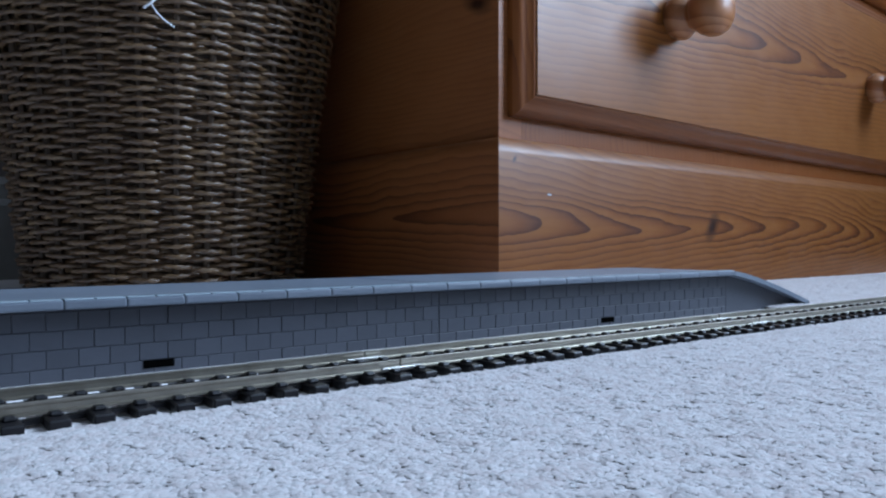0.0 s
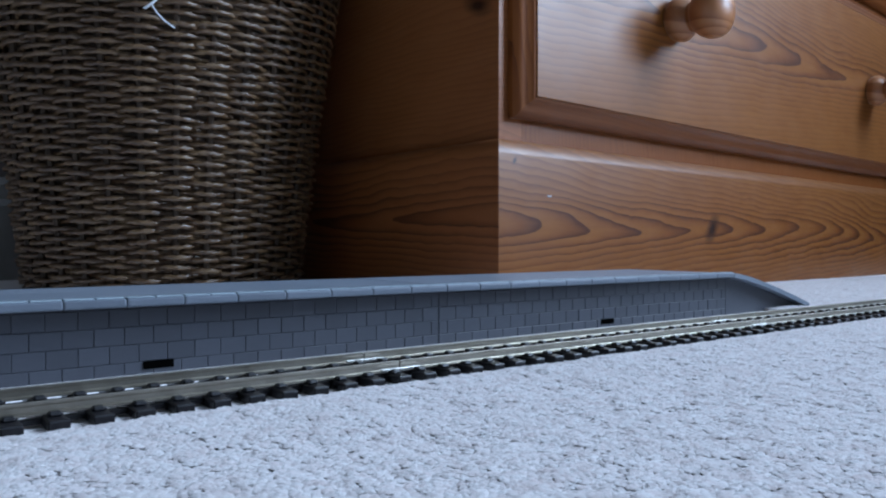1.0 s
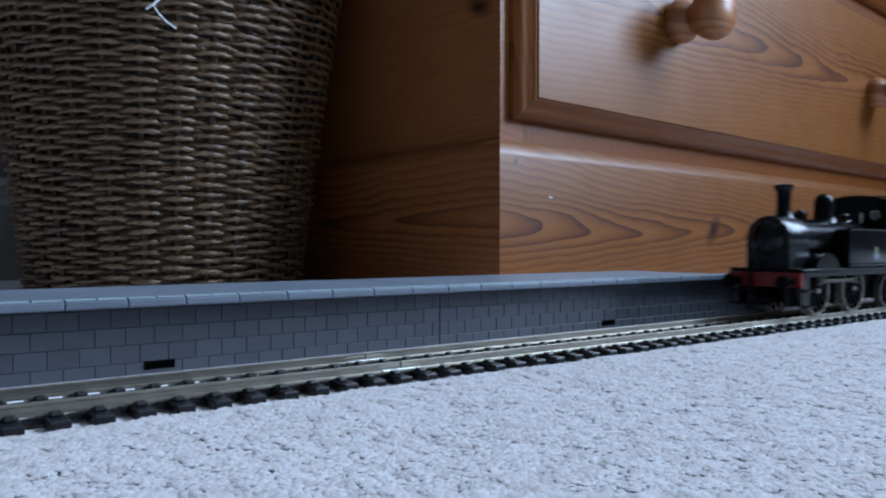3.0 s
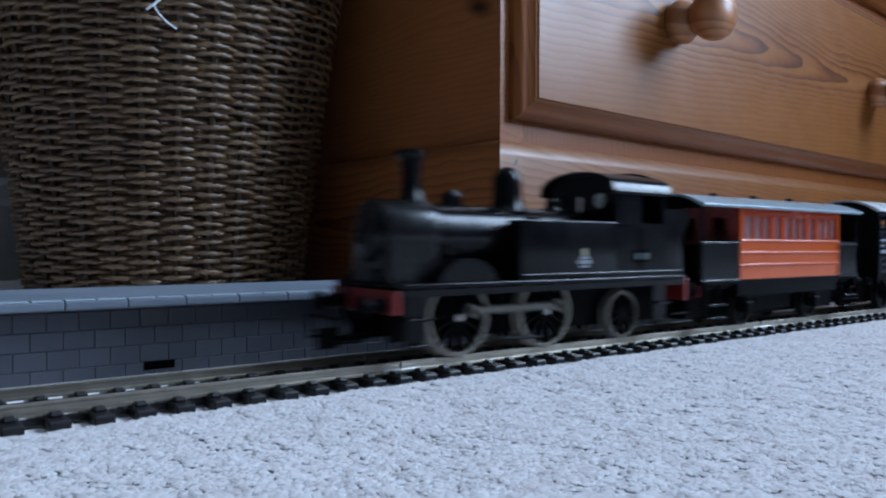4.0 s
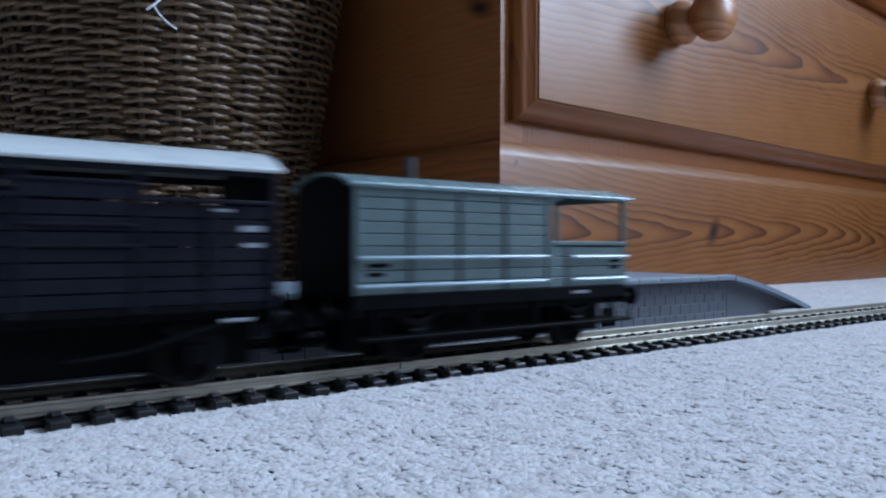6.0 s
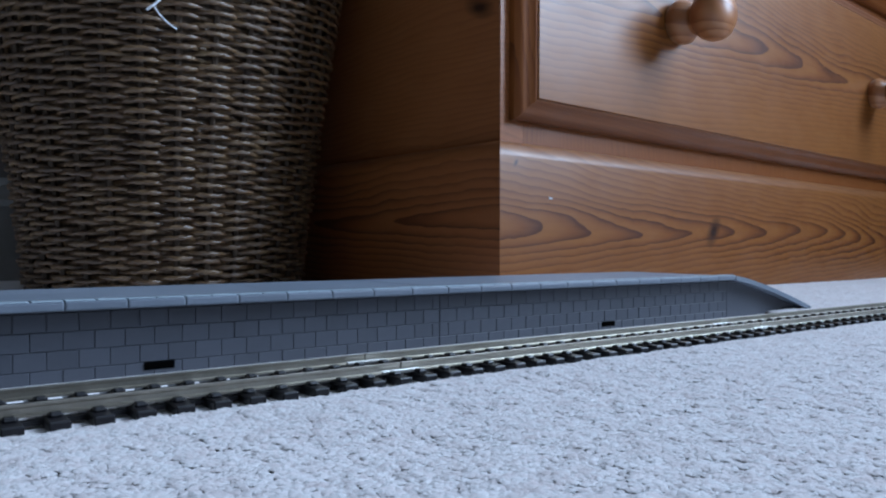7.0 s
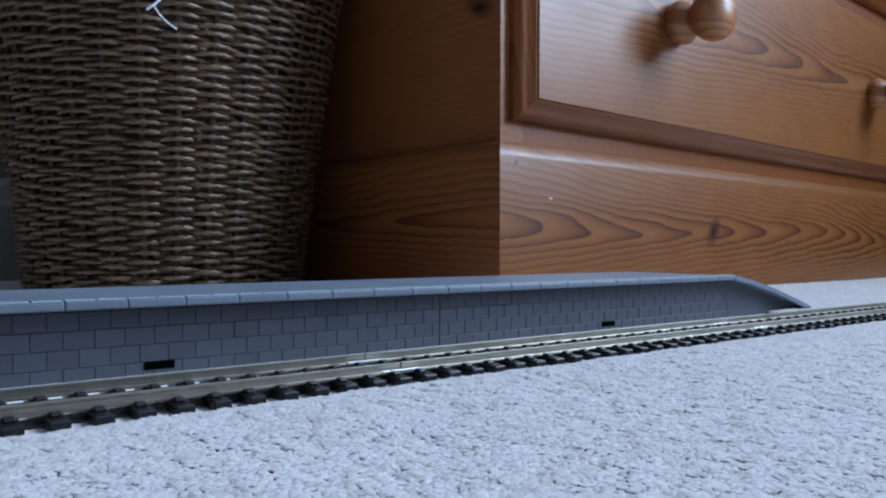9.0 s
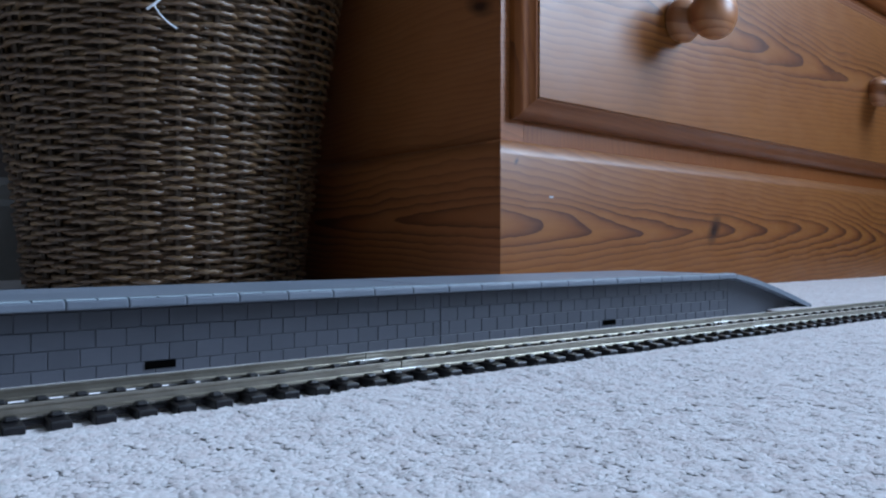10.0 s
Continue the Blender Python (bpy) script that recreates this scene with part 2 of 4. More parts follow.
M_stake = mottled("dark_seagrass_stake", (0.03, 0.016, 0.008), (0.07, 0.04, 0.02), 120.0, 0.7)
M_carpet, M_pile = carpet_material("carpet_weave", False), carpet_material("carpet_pile", True)


# ---------------------------------------------------------------- mesh helpers
SHIFT = {}


def part(name, bm, material, parent=None, label="", mm=False, smooth=False):
    """Link a bmesh as one mesh object under a thing or a part."""
    if parent is not None and parent.name in SHIFT:
        bmesh.ops.translate(bm, verts=bm.verts, vec=(-SHIFT[parent.name], 0, 0))
    if mm:
        bmesh.ops.scale(bm, verts=bm.verts, vec=(0.001,) * 3)
    bmesh.ops.recalc_face_normals(bm, faces=bm.faces)
    me = bpy.data.meshes.new(name)
    bm.to_mesh(me)
    bm.free()
    me.materials.append(material)
    if smooth:
        for f in me.polygons:
            f.use_smooth = True
        me.set_sharp_from_angle(angle=radians(38))
    ob = new(name, me)
    if parent is not None:
        ob.parent = parent
        if parent.name in SHIFT:
            SHIFT[ob.name] = SHIFT[parent.name]
    if label:
        tagged(ob, label)
    return ob


def base(name, m, label, category, group="", kind=""):
    ob = new(name)
    ob.empty_display_size = 0.01
    ob.matrix_basis = m
    return tagged(ob, label, category, group, kind)


def box(x0, x1, y0, y1, z0, z1, bev=0.0, bm=None, seg=1):
    made = bmesh.new()
    bmesh.ops.create_cube(made, size=1)
    for v in made.verts:
        v.co = Vector((x0 if v.co.x < 0 else x1, y0 if v.co.y < 0 else y1, z0 if v.co.z < 0 else z1))
    if bev:
        bmesh.ops.bevel(made, geom=made.edges[:], offset=bev, segments=seg, affect="EDGES", profile=0.6)
    return join(bm, made)


def join(bm, made):
    if bm is None:
        return made
    me = bpy.data.meshes.new("joined")
    made.to_mesh(me)
    made.free()
    bm.from_mesh(me)
    bpy.data.meshes.remove(me)
    return bm


def lathe(profile, axis="z", centre=(0, 0, 0), n=24, bm=None):
    """Turn (radius, along) pairs about an axis through centre."""
    made = bmesh.new()
    rings = []
    for r, a in profile:
        ring = []
        for i in range(n):
            c, s = math.cos(2 * math.pi * i / n) * r, math.sin(2 * math.pi * i / n) * r
            co = {"z": (c, s, a), "x": (a, c, s), "y": (c, a, s)}[axis]
            ring.append(made.verts.new(Vector(co) + Vector(centre)))
        rings.append(ring)
    for p, q in zip(rings, rings[1:]):
        for i in range(n):
            made.faces.new((p[i], p[(i + 1) % n], q[(i + 1) % n], q[i]))
    closed = profile[0] == profile[-1]
    for ring, r in ((rings[0], profile[0][0]), (rings[-1], profile[-1][0])):
        if r > 1e-6 and not closed:
            made.faces.new(ring)
    bmesh.ops.remove_doubles(made, verts=made.verts, dist=1e-6)
    return join(bm, made)


def prism(outline, axis, a0, a1, bm=None, bev=0.0):
    """Push a flat outline along an axis. outline holds the two other coordinates in xyz order."""
    made = bmesh.new()

    def co(p, a):
        return {"x": (a, p[0], p[1]), "y": (p[0], a, p[1]), "z": (p[0], p[1], a)}[axis]
    lo = [made.verts.new(co(p, a0)) for p in outline]
    hi = [made.verts.new(co(p, a1)) for p in outline]
    made.faces.new(lo), made.faces.new(hi)
    for i in range(len(outline)):
        j = (i + 1) % len(outline)
        made.faces.new((lo[i], lo[j], hi[j], hi[i]))
    if bev:
        bmesh.ops.bevel(made, geom=made.edges[:], offset=bev, segments=1, affect="EDGES")
    return join(bm, made)


def tube(points, r, n=8, bm=None):
    """A round bar through points."""
    made = bmesh.new()
    pts = [Vector(p) for p in points]
    rings = []
    for i, p in enumerate(pts):
        d = (pts[min(i + 1, len(pts) - 1)] - pts[max(i - 1, 0)]).normalized()
        side = d.cross(Vector((0, 0, 1)) if abs(d.z) < 0.9 else Vector((1, 0, 0))).normalized()
        up = side.cross(d)
        rings.append([made.verts.new(p + r * (side * math.cos(2 * math.pi * k / n) + up * math.sin(2 * math.pi * k / n))) for k in range(n)])
    for a, b in zip(rings, rings[1:]):
        for k in range(n):
            made.faces.new((a[k], a[(k + 1) % n], b[(k + 1) % n], b[k]))
    made.faces.new(rings[0]), made.faces.new(rings[-1])
    return join(bm, made)


def panel_with_holes(us, vs, holes, thick, plane, at, bm=None):
    """A slab split at us and vs, with the cells in holes left out. plane 'xz' stands across y, 'yz' across x."""
    made = bmesh.new()
    solid = {(i, j) for i in range(len(us) - 1) for j in range(len(vs) - 1)} - set(holes)

    def co(u, v, d):
        return (u, at + d, v) if plane == "xz" else (at + d, u, v)
    grid = {}

    def vert(i, j, d):
        key = (i, j, d)
        if key not in grid:
            grid[key] = made.verts.new(co(us[i], vs[j], d * thick))
        return grid[key]
    for i, j in solid:
        for d in (0, 1):
            made.faces.new([vert(a, b, d) for a, b in ((i, j), (i + 1, j), (i + 1, j + 1), (i, j + 1))])
        for (di, dj), (a, b) in (((-1, 0), ((i, j), (i, j + 1))), ((1, 0), ((i + 1, j), (i + 1, j + 1))),
                                 ((0, -1), ((i, j), (i + 1, j))), ((0, 1), ((i, j + 1), (i + 1, j + 1)))):
            if (i + di, j + dj) not in solid:
                made.faces.new((vert(*a, 0), vert(*b, 0), vert(*b, 1), vert(*a, 1)))
    return join(bm, made)


# ---------------------------------------------------------------- room
ROOM = dict(x0=-1.9, x1=2.9, y0=-1.60, y1=0.80, z1=2.40)


def room():
    R = ROOM
    bm = bmesh.new()
    bmesh.ops.create_grid(bm, x_segments=60, y_segments=40, size=1)
    for v in bm.verts:
        v.co = Vector(((R["x0"] + R["x1"]) / 2 + v.co.x * (R["x1"] - R["x0"]) / 2, (R["y0"] + R["y1"]) / 2 + v.co.y * (R["y1"] - R["y0"]) / 2, 0))
    floor = part("floor", bm, M_carpet)
    tagged(floor, "pale beige-grey twist-pile carpet over the whole room", "carpet", kind="structure")
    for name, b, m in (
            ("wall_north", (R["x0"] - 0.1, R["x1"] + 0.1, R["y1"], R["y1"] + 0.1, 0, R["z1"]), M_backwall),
            ("wall_west", (R["x0"] - 0.1, R["x0"], R["y0"], R["y1"], 0, R["z1"]), M_unseen_wall),
            ("wall_east", (R["x1"], R["x1"] + 0.1, R["y0"], R["y1"], 0, R["z1"]), M_unseen_wall)):
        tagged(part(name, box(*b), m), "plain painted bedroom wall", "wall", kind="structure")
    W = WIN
    tagged(part("wall_south", box(R["x0"] - 0.1, R["x1"] + 0.1, R["y0"] - 0.1, R["y0"], 0, R["z1"]), M_unseen_wall), "plain painted bedroom wall", "wall", kind="structure")
    wall = part("wall_window", panel_with_holes([R["y0"], W["y0"], W["y1"], -0.04], [0, W["z0"], W["z1"], R["z1"]], [(1, 1)], 0.12, "yz", W["x"]), M_unseen_wall)
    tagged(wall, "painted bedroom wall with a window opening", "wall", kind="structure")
    tagged(part("wall_return", box(W["x"] + 0.1202, R["x1"], -0.10, 0.0, 0, R["z1"]), M_unseen_wall), "plain painted bedroom wall", "wall", kind="structure")
    tagged(part("ceiling", box(R["x0"] - 0.1, R["x1"] + 0.1, R["y0"] - 0.12, R["y1"] + 0.1, R["z1"], R["z1"] + 0.1), M_ceiling), "plain unseen ceiling, dimmed to cut bounced light", "ceiling", kind="structure")
    win = base("window_1", pose(W["x"] + 0.1, WIN_MID[0], W["z0"]), "white-framed daylight window", "window", kind="structure")
    h, w = W["z1"] - W["z0"], (W["y1"] - W["y0"]) / 2
    part("window_frame", panel_with_holes([-w, -w + 0.03, w - 0.03, w], [0, 0.03, h - 0.03, h], [(1, 1)], 0.03, "yz", -0.03), M_gloss_white, win)
    part("window_sill", box(-0.13, 0.0, -w + 0.001, w - 0.001, 0.0005, 0.02, 0.005), M_gloss_white, win)
    outline = [(R["y1"] - 0.018, 0.0), (R["y1"] - 0.0005, 0.0), (R["y1"] - 0.0005, 0.095), (R["y1"] - 0.006, 0.095), (R["y1"] - 0.012, 0.088), (R["y1"] - 0.013, 0.074), (R["y1"] - 0.018, 0.068)]
    tagged(part("baseboard", prism(outline, "x", R["x0"], R["x1"]), M_baseboard), "cream-painted baseboard along the wall, toned down for shade", "baseboard", kind="structure")


def carpet_pile():
    """Short twisted tufts where the floor lies close."""
    rng = np.random.default_rng(4)
    step = 0.00092
    xs, ys = np.meshgrid(np.arange(-0.02, 0.80, step), np.arange(0.018, 0.34, step))
    x, y = xs.ravel(), ys.ravel()
    near = (y < 0.1500) & (x > 0.06 * y - 0.006) & (y > 0.34 * x - 0.01) & (np.hypot(x, y) > 0.045)
    far = (y > 0.1843) & (x > 0.36) & (y > 0.36 * x) & (y < 0.322 + 0.072 * (x - 0.277))
    keep = near | far
    x, y = x[keep], y[keep]
    n = len(x)
    x = x + rng.uniform(-0.5, 0.5, n) * step
    y = y + rng.uniform(-0.5, 0.5, n) * step
    wave = np.array([noise.noise(Vector((a * 60, b * 60, 0))) for a, b in zip(x, y)])
    clump = np.array([noise.noise(Vector((a * 250, b * 250, 7))) for a, b in zip(x, y)])
    hgt = 0.0014 + 0.0004 * wave + 0.00055 * clump + rng.uniform(-0.00012, 0.00012, n)
    hgt = np.clip(hgt, 0.0006, 0.0032)
    edge = np.abs(y - YC) < 0.0225
    hgt[edge] *= 0.6
    ang, lean = rng.uniform(0, 2 * np.pi, n), rng.uniform(0.0001, 0.0008, n)
    rad = rng.uniform(0.00085, 0.00135, n)
    K = 4
    a = np.arange(K) * 2 * np.pi / K
    V = np.zeros((n, 2 * K + 1, 3))
    dx, dy = np.cos(ang) * lean, np.sin(ang) * lean
    for k in range(K):
        V[:, k] = np.stack([x + rad * np.cos(a[k] + ang), y + rad * np.sin(a[k] + ang), hgt - 0.0011], 1)
        V[:, K + k] = np.stack([x + 0.55 * dx + rad * 0.95 * np.cos(a[k] + ang + 0.5), y + 0.55 * dy + rad * 0.95 * np.sin(a[k] + ang + 0.5), hgt * 0.86], 1)
    V[:, 2 * K] = np.stack([x + dx, y + dy, hgt + 0.0001], 1)
    tri = []
    for k in range(K):
        j = (k + 1) % K
        tri += [(k, j, K + j), (k, K + j, K + k), (K + k, K + j, 2 * K)]
    T = np.array(tri)
    F = (T[None] + (np.arange(n) * (2 * K + 1))[:, None, None]).reshape(-1, 3)
    me = bpy.data.meshes.new("carpet_pile")
    me.from_pydata(V.reshape(-1, 3).tolist(), [], F.tolist())
    me.polygons.foreach_set("use_smooth", np.ones(len(F), bool))
    radial = V - np.stack([x, y, hgt * 0.4], 1)[:, None, :]
    radial /= np.linalg.norm(radial, axis=2, keepdims=True) + 1e-9
    up = radial * 0.6 + np.array([0, 0, 1.0])
    up /= np.linalg.norm(up, axis=2, keepdims=True)
    me.normals_split_custom_set_from_vertices(up.reshape(-1, 3).tolist())
    me.materials.append(M_pile)
    tagged(new("carpet_pile", me), "short twisted beige-grey carpet tufts", "carpet pile", kind="stuff")


# ---------------------------------------------------------------- chest of drawers
CHEST = pose(0.2769, 0.3163, 0, 0, 0, 4.127)
CW, CD, CH = 0.86, 0.42, 0.80


def chest_of_drawers():
    c = base("chest_of_drawers", CHEST, "lacquered orange pine chest of drawers on a plinth, standing on carpet", "chest of drawers")
    s = 0.012
    # plinth boards with a chamfered, worn top edge
    front = [(0.0, 0.0), (0.0, 0.0855), (0.0004, 0.0871), (0.0011, 0.0887), (0.0021, 0.0903), (0.0034, 0.0920), (0.0050, 0.0937), (0.0062, 0.0946), (0.0078, 0.0950), (0.022, 0.0952), (0.022, 0.0)]
    bm = prism(front, "x", 0.0, CW)
    for v in bm.verts:
        if v.co.x < 0.01:
            v.co.x = v.co.y
    part("plinth_front", bm, M_plinth, c, smooth=True)
    bm = prism(front, "y", 0.0, CD)
    for v in bm.verts:
        if v.co.y < 0.01:
            v.co.y = v.co.x
    part("plinth_side", bm, M_side, c, smooth=True)
    part("scuff", box(0.0415, 0.0450, -0.0004, 0.0003, 0.0622, 0.0632, 0.0003), M_roofwhite, c, "small pale chip in the varnish")
    # carcass
    part("side_panel", box(s, s + 0.02, s, CD, 0.0954, CH, 0.0003), M_side, c)
    part("side_panel", box(CW - 0.02, CW, s, CD, 0.0956, CH, 0.0015), M_side, c)
    part("back_panel", box(s + 0.02, CW - 0.02, CD - 0.01, CD, 0.096, CH), M_side, c)
    part("top_board", box(-0.004, CW + 0.012, -0.008, CD, CH, CH + 0.022, 0.004, seg=2), M_drawer, c)
    part("bottom_board", box(s + 0.0205, CW - 0.0205, s + 0.01, CD - 0.011, 0.096, 0.108), M_side, c)
    part("front_stile", box(s + 0.02, s + 0.034, s + 0.0003, s + 0.018, 0.1168, CH - 0.001), M_stile, c)
    for k, z in enumerate((0.0956, 0.279, 0.462, 0.645)):
        part("front_rail", box(s + 0.02, CW - 0.0205, s + 0.0002, s + 0.018, z, z + 0.021), M_stile, c)
    for k, (z0, z1) in enumerate(((0.1085, 0.283), (0.2915, 0.466), (0.4745, 0.649))):
        drawer(c, 0.0195, CW - 0.022, z0, z1, s)


def drawer(c, x0, x1, z0, z1, yb):
    """A lipped drawer front whose edge is a moulding that slopes to a raised face."""
    d = part("drawer", box(x0 + 0.02, x1 - 0.02, yb + 0.02, CD - 0.04, z0 + 0.016, z1 - 0.016), M_stile, c)
    e = 0.0125
    part("drawer_front", box(x0 + e, x1 - e, 0.0, yb + 0.0195, z0 + e, z1 - e, 0.0008), M_drawer, d)
    # four mitred moulding lengths
    prof = [(0.0, yb - 0.0003), (0.0, yb - 0.004), (0.002, yb - 0.0065), (0.0055, yb - 0.0075), (0.0085, yb - 0.0085), (0.0105, yb - 0.0108), (e - 0.0003, yb - 0.0112), (e - 0.0003, yb - 0.0003)]
    for side in range(4):
        bm = bmesh.new()
        ends = []
        for t in (0, 1):
            ring = []
            for a, y in prof:
                if side == 0:
                    co = (x0 + a, y, (z0 + a) if t == 0 else (z1 - a))
                elif side == 1:
                    co = (x1 - a, y, (z0 + a) if t == 0 else (z1 - a))
                elif side == 2:
                    co = ((x0 + a) if t == 0 else (x1 - a), y, z0 + a)
                else:
                    co = ((x0 + a) if t == 0 else (x1 - a), y, z1 - a)
                ring.append(bm.verts.new(co))
            ends.append(ring)
            bm.faces.new(ring)
        for i in range(len(prof)):
            j = (i + 1) % len(prof)
            bm.faces.new((ends[0][i], ends[0][j], ends[1][j], ends[1][i]))
        part("moulding", bm, M_stile if side < 2 else M_mould_shaded, d, smooth=True)
    for x in (0.178, 0.555):
        zc = (z0 + z1) / 2 - 0.002
        k = part("knob", lathe([(0.0, 0.0), (0.0135, 0.0), (0.0155, -0.004), (0.0158, -0.008), (0.013, -0.0125), (0.0105, -0.015), (0.0108, -0.0175), (0.015, -0.0215), (0.0178, -0.027), (0.0182, -0.032), (0.0165, -0.037), (0.0115, -0.041), (0.005, -0.0428), (0.0, -0.043)], "y", (0, 0, 0), 32), M_knob, d, "turned pine knob", smooth=True)
        k.location = (x, -0.0002, zc)


# ---------------------------------------------------------------- basket
BASKET = (0.1560, 0.5200)


def basket():
    b = base("seagrass_basket", pose(*BASKET, 0, 0, 0, 8), "round tapered basket woven from brown twisted seagrass cord", "basket")
    N, rows, pitch, r = 32, 86, 0.0028, 0.00165
    seg, K = N * 20, 8

    def radius(z):
        return 0.0845 + 0.105 * z + 0.16 * z * z
    th = np.arange(seg) * 2 * np.pi / seg
    rng = random.Random(9)
    for row in range(rows):
        z = 0.004 + row * pitch
        R = radius(z)
        ph = math.pi * (row % 2)
        wob = rng.uniform(0, 6)
        amp = 0.0030
        wave = np.cos(th * N / 2 + ph)
        wave = np.sign(wave) * np.abs(wave) ** 0.7
        rr = R + amp * wave + 0.0007 * np.sin(th * 5 + wob) + 0.0005 * np.sin(th * 13 + 2 * wob)
        zz = z + 0.0005 * np.sin(th * 3 + wob * 3) + 0.0004 * np.sin(th * 7 + wob) + 0.0003 * np.sin(th * 17 + wob * 2)
        tw = th * R / 0.0062 * np.pi + wob
        rad = r * (1 + 0.1 * np.sin(th * 11 + wob * 5))
        V = np.zeros((seg, K * 1, 3))
        for k in range(K):
            f = 2 * np.pi * k / K
            cr = rad * (0.60 + 0.36 * np.abs(np.cos(f - tw)))
            V[:, k, 0] = (rr + cr * np.cos(f)) * np.cos(th)
            V[:, k, 1] = (rr + cr * np.cos(f)) * np.sin(th)
            V[:, k, 2] = zz + cr * np.sin(f)
        i, k = np.meshgrid(np.arange(seg), np.arange(K), indexing="ij")
        i2, k2 = (i + 1) % seg, (k + 1) % K
        F = np.stack([i * K + k, i2 * K + k, i2 * K + k2, i * K + k2], -1).reshape(-1, 4)
        me = bpy.data.meshes.new("weave_strand")
        me.from_pydata(V.reshape(-1, 3).tolist(), [], F.tolist())
        me.polygons.foreach_set("use_smooth", np.ones(len(F), bool))
        me.materials.append(M_seagrass)
        ob = new("weave_strand", me)
        ob.parent = b
    top = rows * pitch
    for i in range(N):
        a = 2 * math.pi * (i + 0.0) / N
        part("stake", tube([(math.cos(a) * (radius(z) - 0.0004), math.sin(a) * (radius(z) - 0.0004), z) for z in np.linspace(0.002, top, 7)], 0.0019, 6), M_stake, b)
    part("rim", lathe([(radius(top) - 0.006, top), (radius(top) - 0.004, top + 0.008), (radius(top) + 0.004, top + 0.008), (radius(top) + 0.006, top), (radius(top) - 0.006, top)], "z", (0, 0, 0), 48), M_seagrass, b, smooth=True)
    part("lining_wall", lathe([(0.0, 0.003), (radius(0) - 0.006, 0.003), (radius(top / 2) - 0.006, top / 2), (radius(top) - 0.006, top), (radius(top) - 0.008, top), (radius(top / 2) - 0.008, top / 2), (radius(0) - 0.008, 0.005), (0.0, 0.005)], "z", (0, 0, 0), 48), M_stake, b)


def tag_thread():
    """A clear-white plastic tag end caught in the weave."""
    t = base("plastic_tag", pose(0.1164, 0.4152, 0.1612, 0, 0, -18), "small white plastic tag thread caught on the basket weave", "tag")
    part("bar", tube([(-0.0045, -0.001, -0.001), (-0.001, -0.002, 0.0015), (0.003, -0.002, 0.0055)], 0.0007, 6), M_tag, t)
    part("thread", tube([(-0.0005, -0.002, 0.001), (0.002, -0.0022, -0.003), (0.006, -0.002, -0.007), (0.011, -0.001, -0.010)], 0.0004, 6), M_tag, t)


# ---------------------------------------------------------------- station platform
PY, PZ, PW = 0.200, 0.0203, 0.064


def platform(x0, x1, ramp=None):
    """A moulded platform length: a deck with its edge slabs, and a wall of stone blocks under the lip."""
    p = base("model_platform", pose(x0, PY, 0), "grey plastic model railway platform with moulded stone-block side, on carpet", "model platform", "platform lengths")
    L = x1 - x0
    deck = box(0.0002, L - 0.0002, 0.0062, PW, PZ - 0.0022, PZ, 0.0003)
    part("deck", deck, M_platform, p)
    # walls and blocks carry their shade in the darker grey
    part("side_wall", box(0.0, L, 0.0053, 0.0080, 0.0, PZ - 0.0023), M_block_shaded, p)
    part("back_wall", box(0.0002, L - 0.0002, PW - 0.0025, PW - 0.0005, 0.0, PZ - 0.0023), M_block_shaded, p)
    if ramp:
        r = ramp
        n = 10
        top = [(L + r * i / n, PZ - (PZ - 0.0028) * (i / n) ** 1.25) for i in range(n + 1)]
        outline = top + [(x, z - 0.0022) for x, z in reversed(top)]
        bm = prism(outline, "y", 0.0, PW)
        part("ramp_deck", bm, M_platform, p)
        part("ramp_wall", prism([(x, z - 0.0023) for x, z in top[:-1]] + [(top[-2][0], 0.0), (L, 0.0)], "y", 0.0050, 0.0080), M_block_shaded, p)
        part("ramp_tip", box(L + r - 0.002, L + r + 0.0015, 0.0, PW, 0.0, 0.0029, 0.0006), M_platform, p)
    n = max(1, round(L / 0.01475))
    w = L / n
    me = None
    for i in range(n):
        if me is None:
            ob = part("edge_slab", box(0.00005, w - 0.00005, 0, 0.006, -0.0022, 0, 0.0005, seg=2), M_cope, p)
            me = ob.data
        else:
            ob = new("edge_slab", me)
            ob.parent = p
        ob.location = (i * w, 0, PZ + 0.00015)
    me = None
    for i in range(2 * n):
        if me is None:
            ob = part("edge_paver", box(0.0002, w / 2 - 0.0002, 0.0008, 0.0058, 0, 0.0004, 0.00015), M_paver_sheen, p)
            me = ob.data
        else:
            ob = new("edge_paver", me)
            ob.parent = p
        ob.location = (i * w / 2, 0, PZ + 0.0001)
    bl, bh = 0.00735, 0.00475
    me = None
    z, row = -0.0015, 0
    full = None
    while z < PZ - 0.003:
        x = -(bl / 2 if row % 2 else 0.0)
        while x < L - 0.001:
            a, b = max(x, 0.00005), min(x + bl, L - 0.00005)
            cut = b - a < bl - 0.0005
            zt = min(z + bh, PZ - 0.0026)
            if b - a > 0.001 and not cut and zt == z + bh:
                if full is None:
                    ob = part("stone_block", box(0.00006, bl - 0.00006, 0, 0.0012, 0.00006, bh - 0.00006, 0.00016), M_block_shaded, p)
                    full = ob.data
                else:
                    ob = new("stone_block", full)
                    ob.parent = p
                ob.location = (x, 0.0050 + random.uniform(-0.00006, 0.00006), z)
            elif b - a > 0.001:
                part("stone_block", box(a + 0.00006, b - 0.00006, 0.0050, 0.0062, z + 0.00006, zt - 0.00006, 0.00016), M_block_shaded, p)
            x += bl
        z += bh
        row += 1
    return p


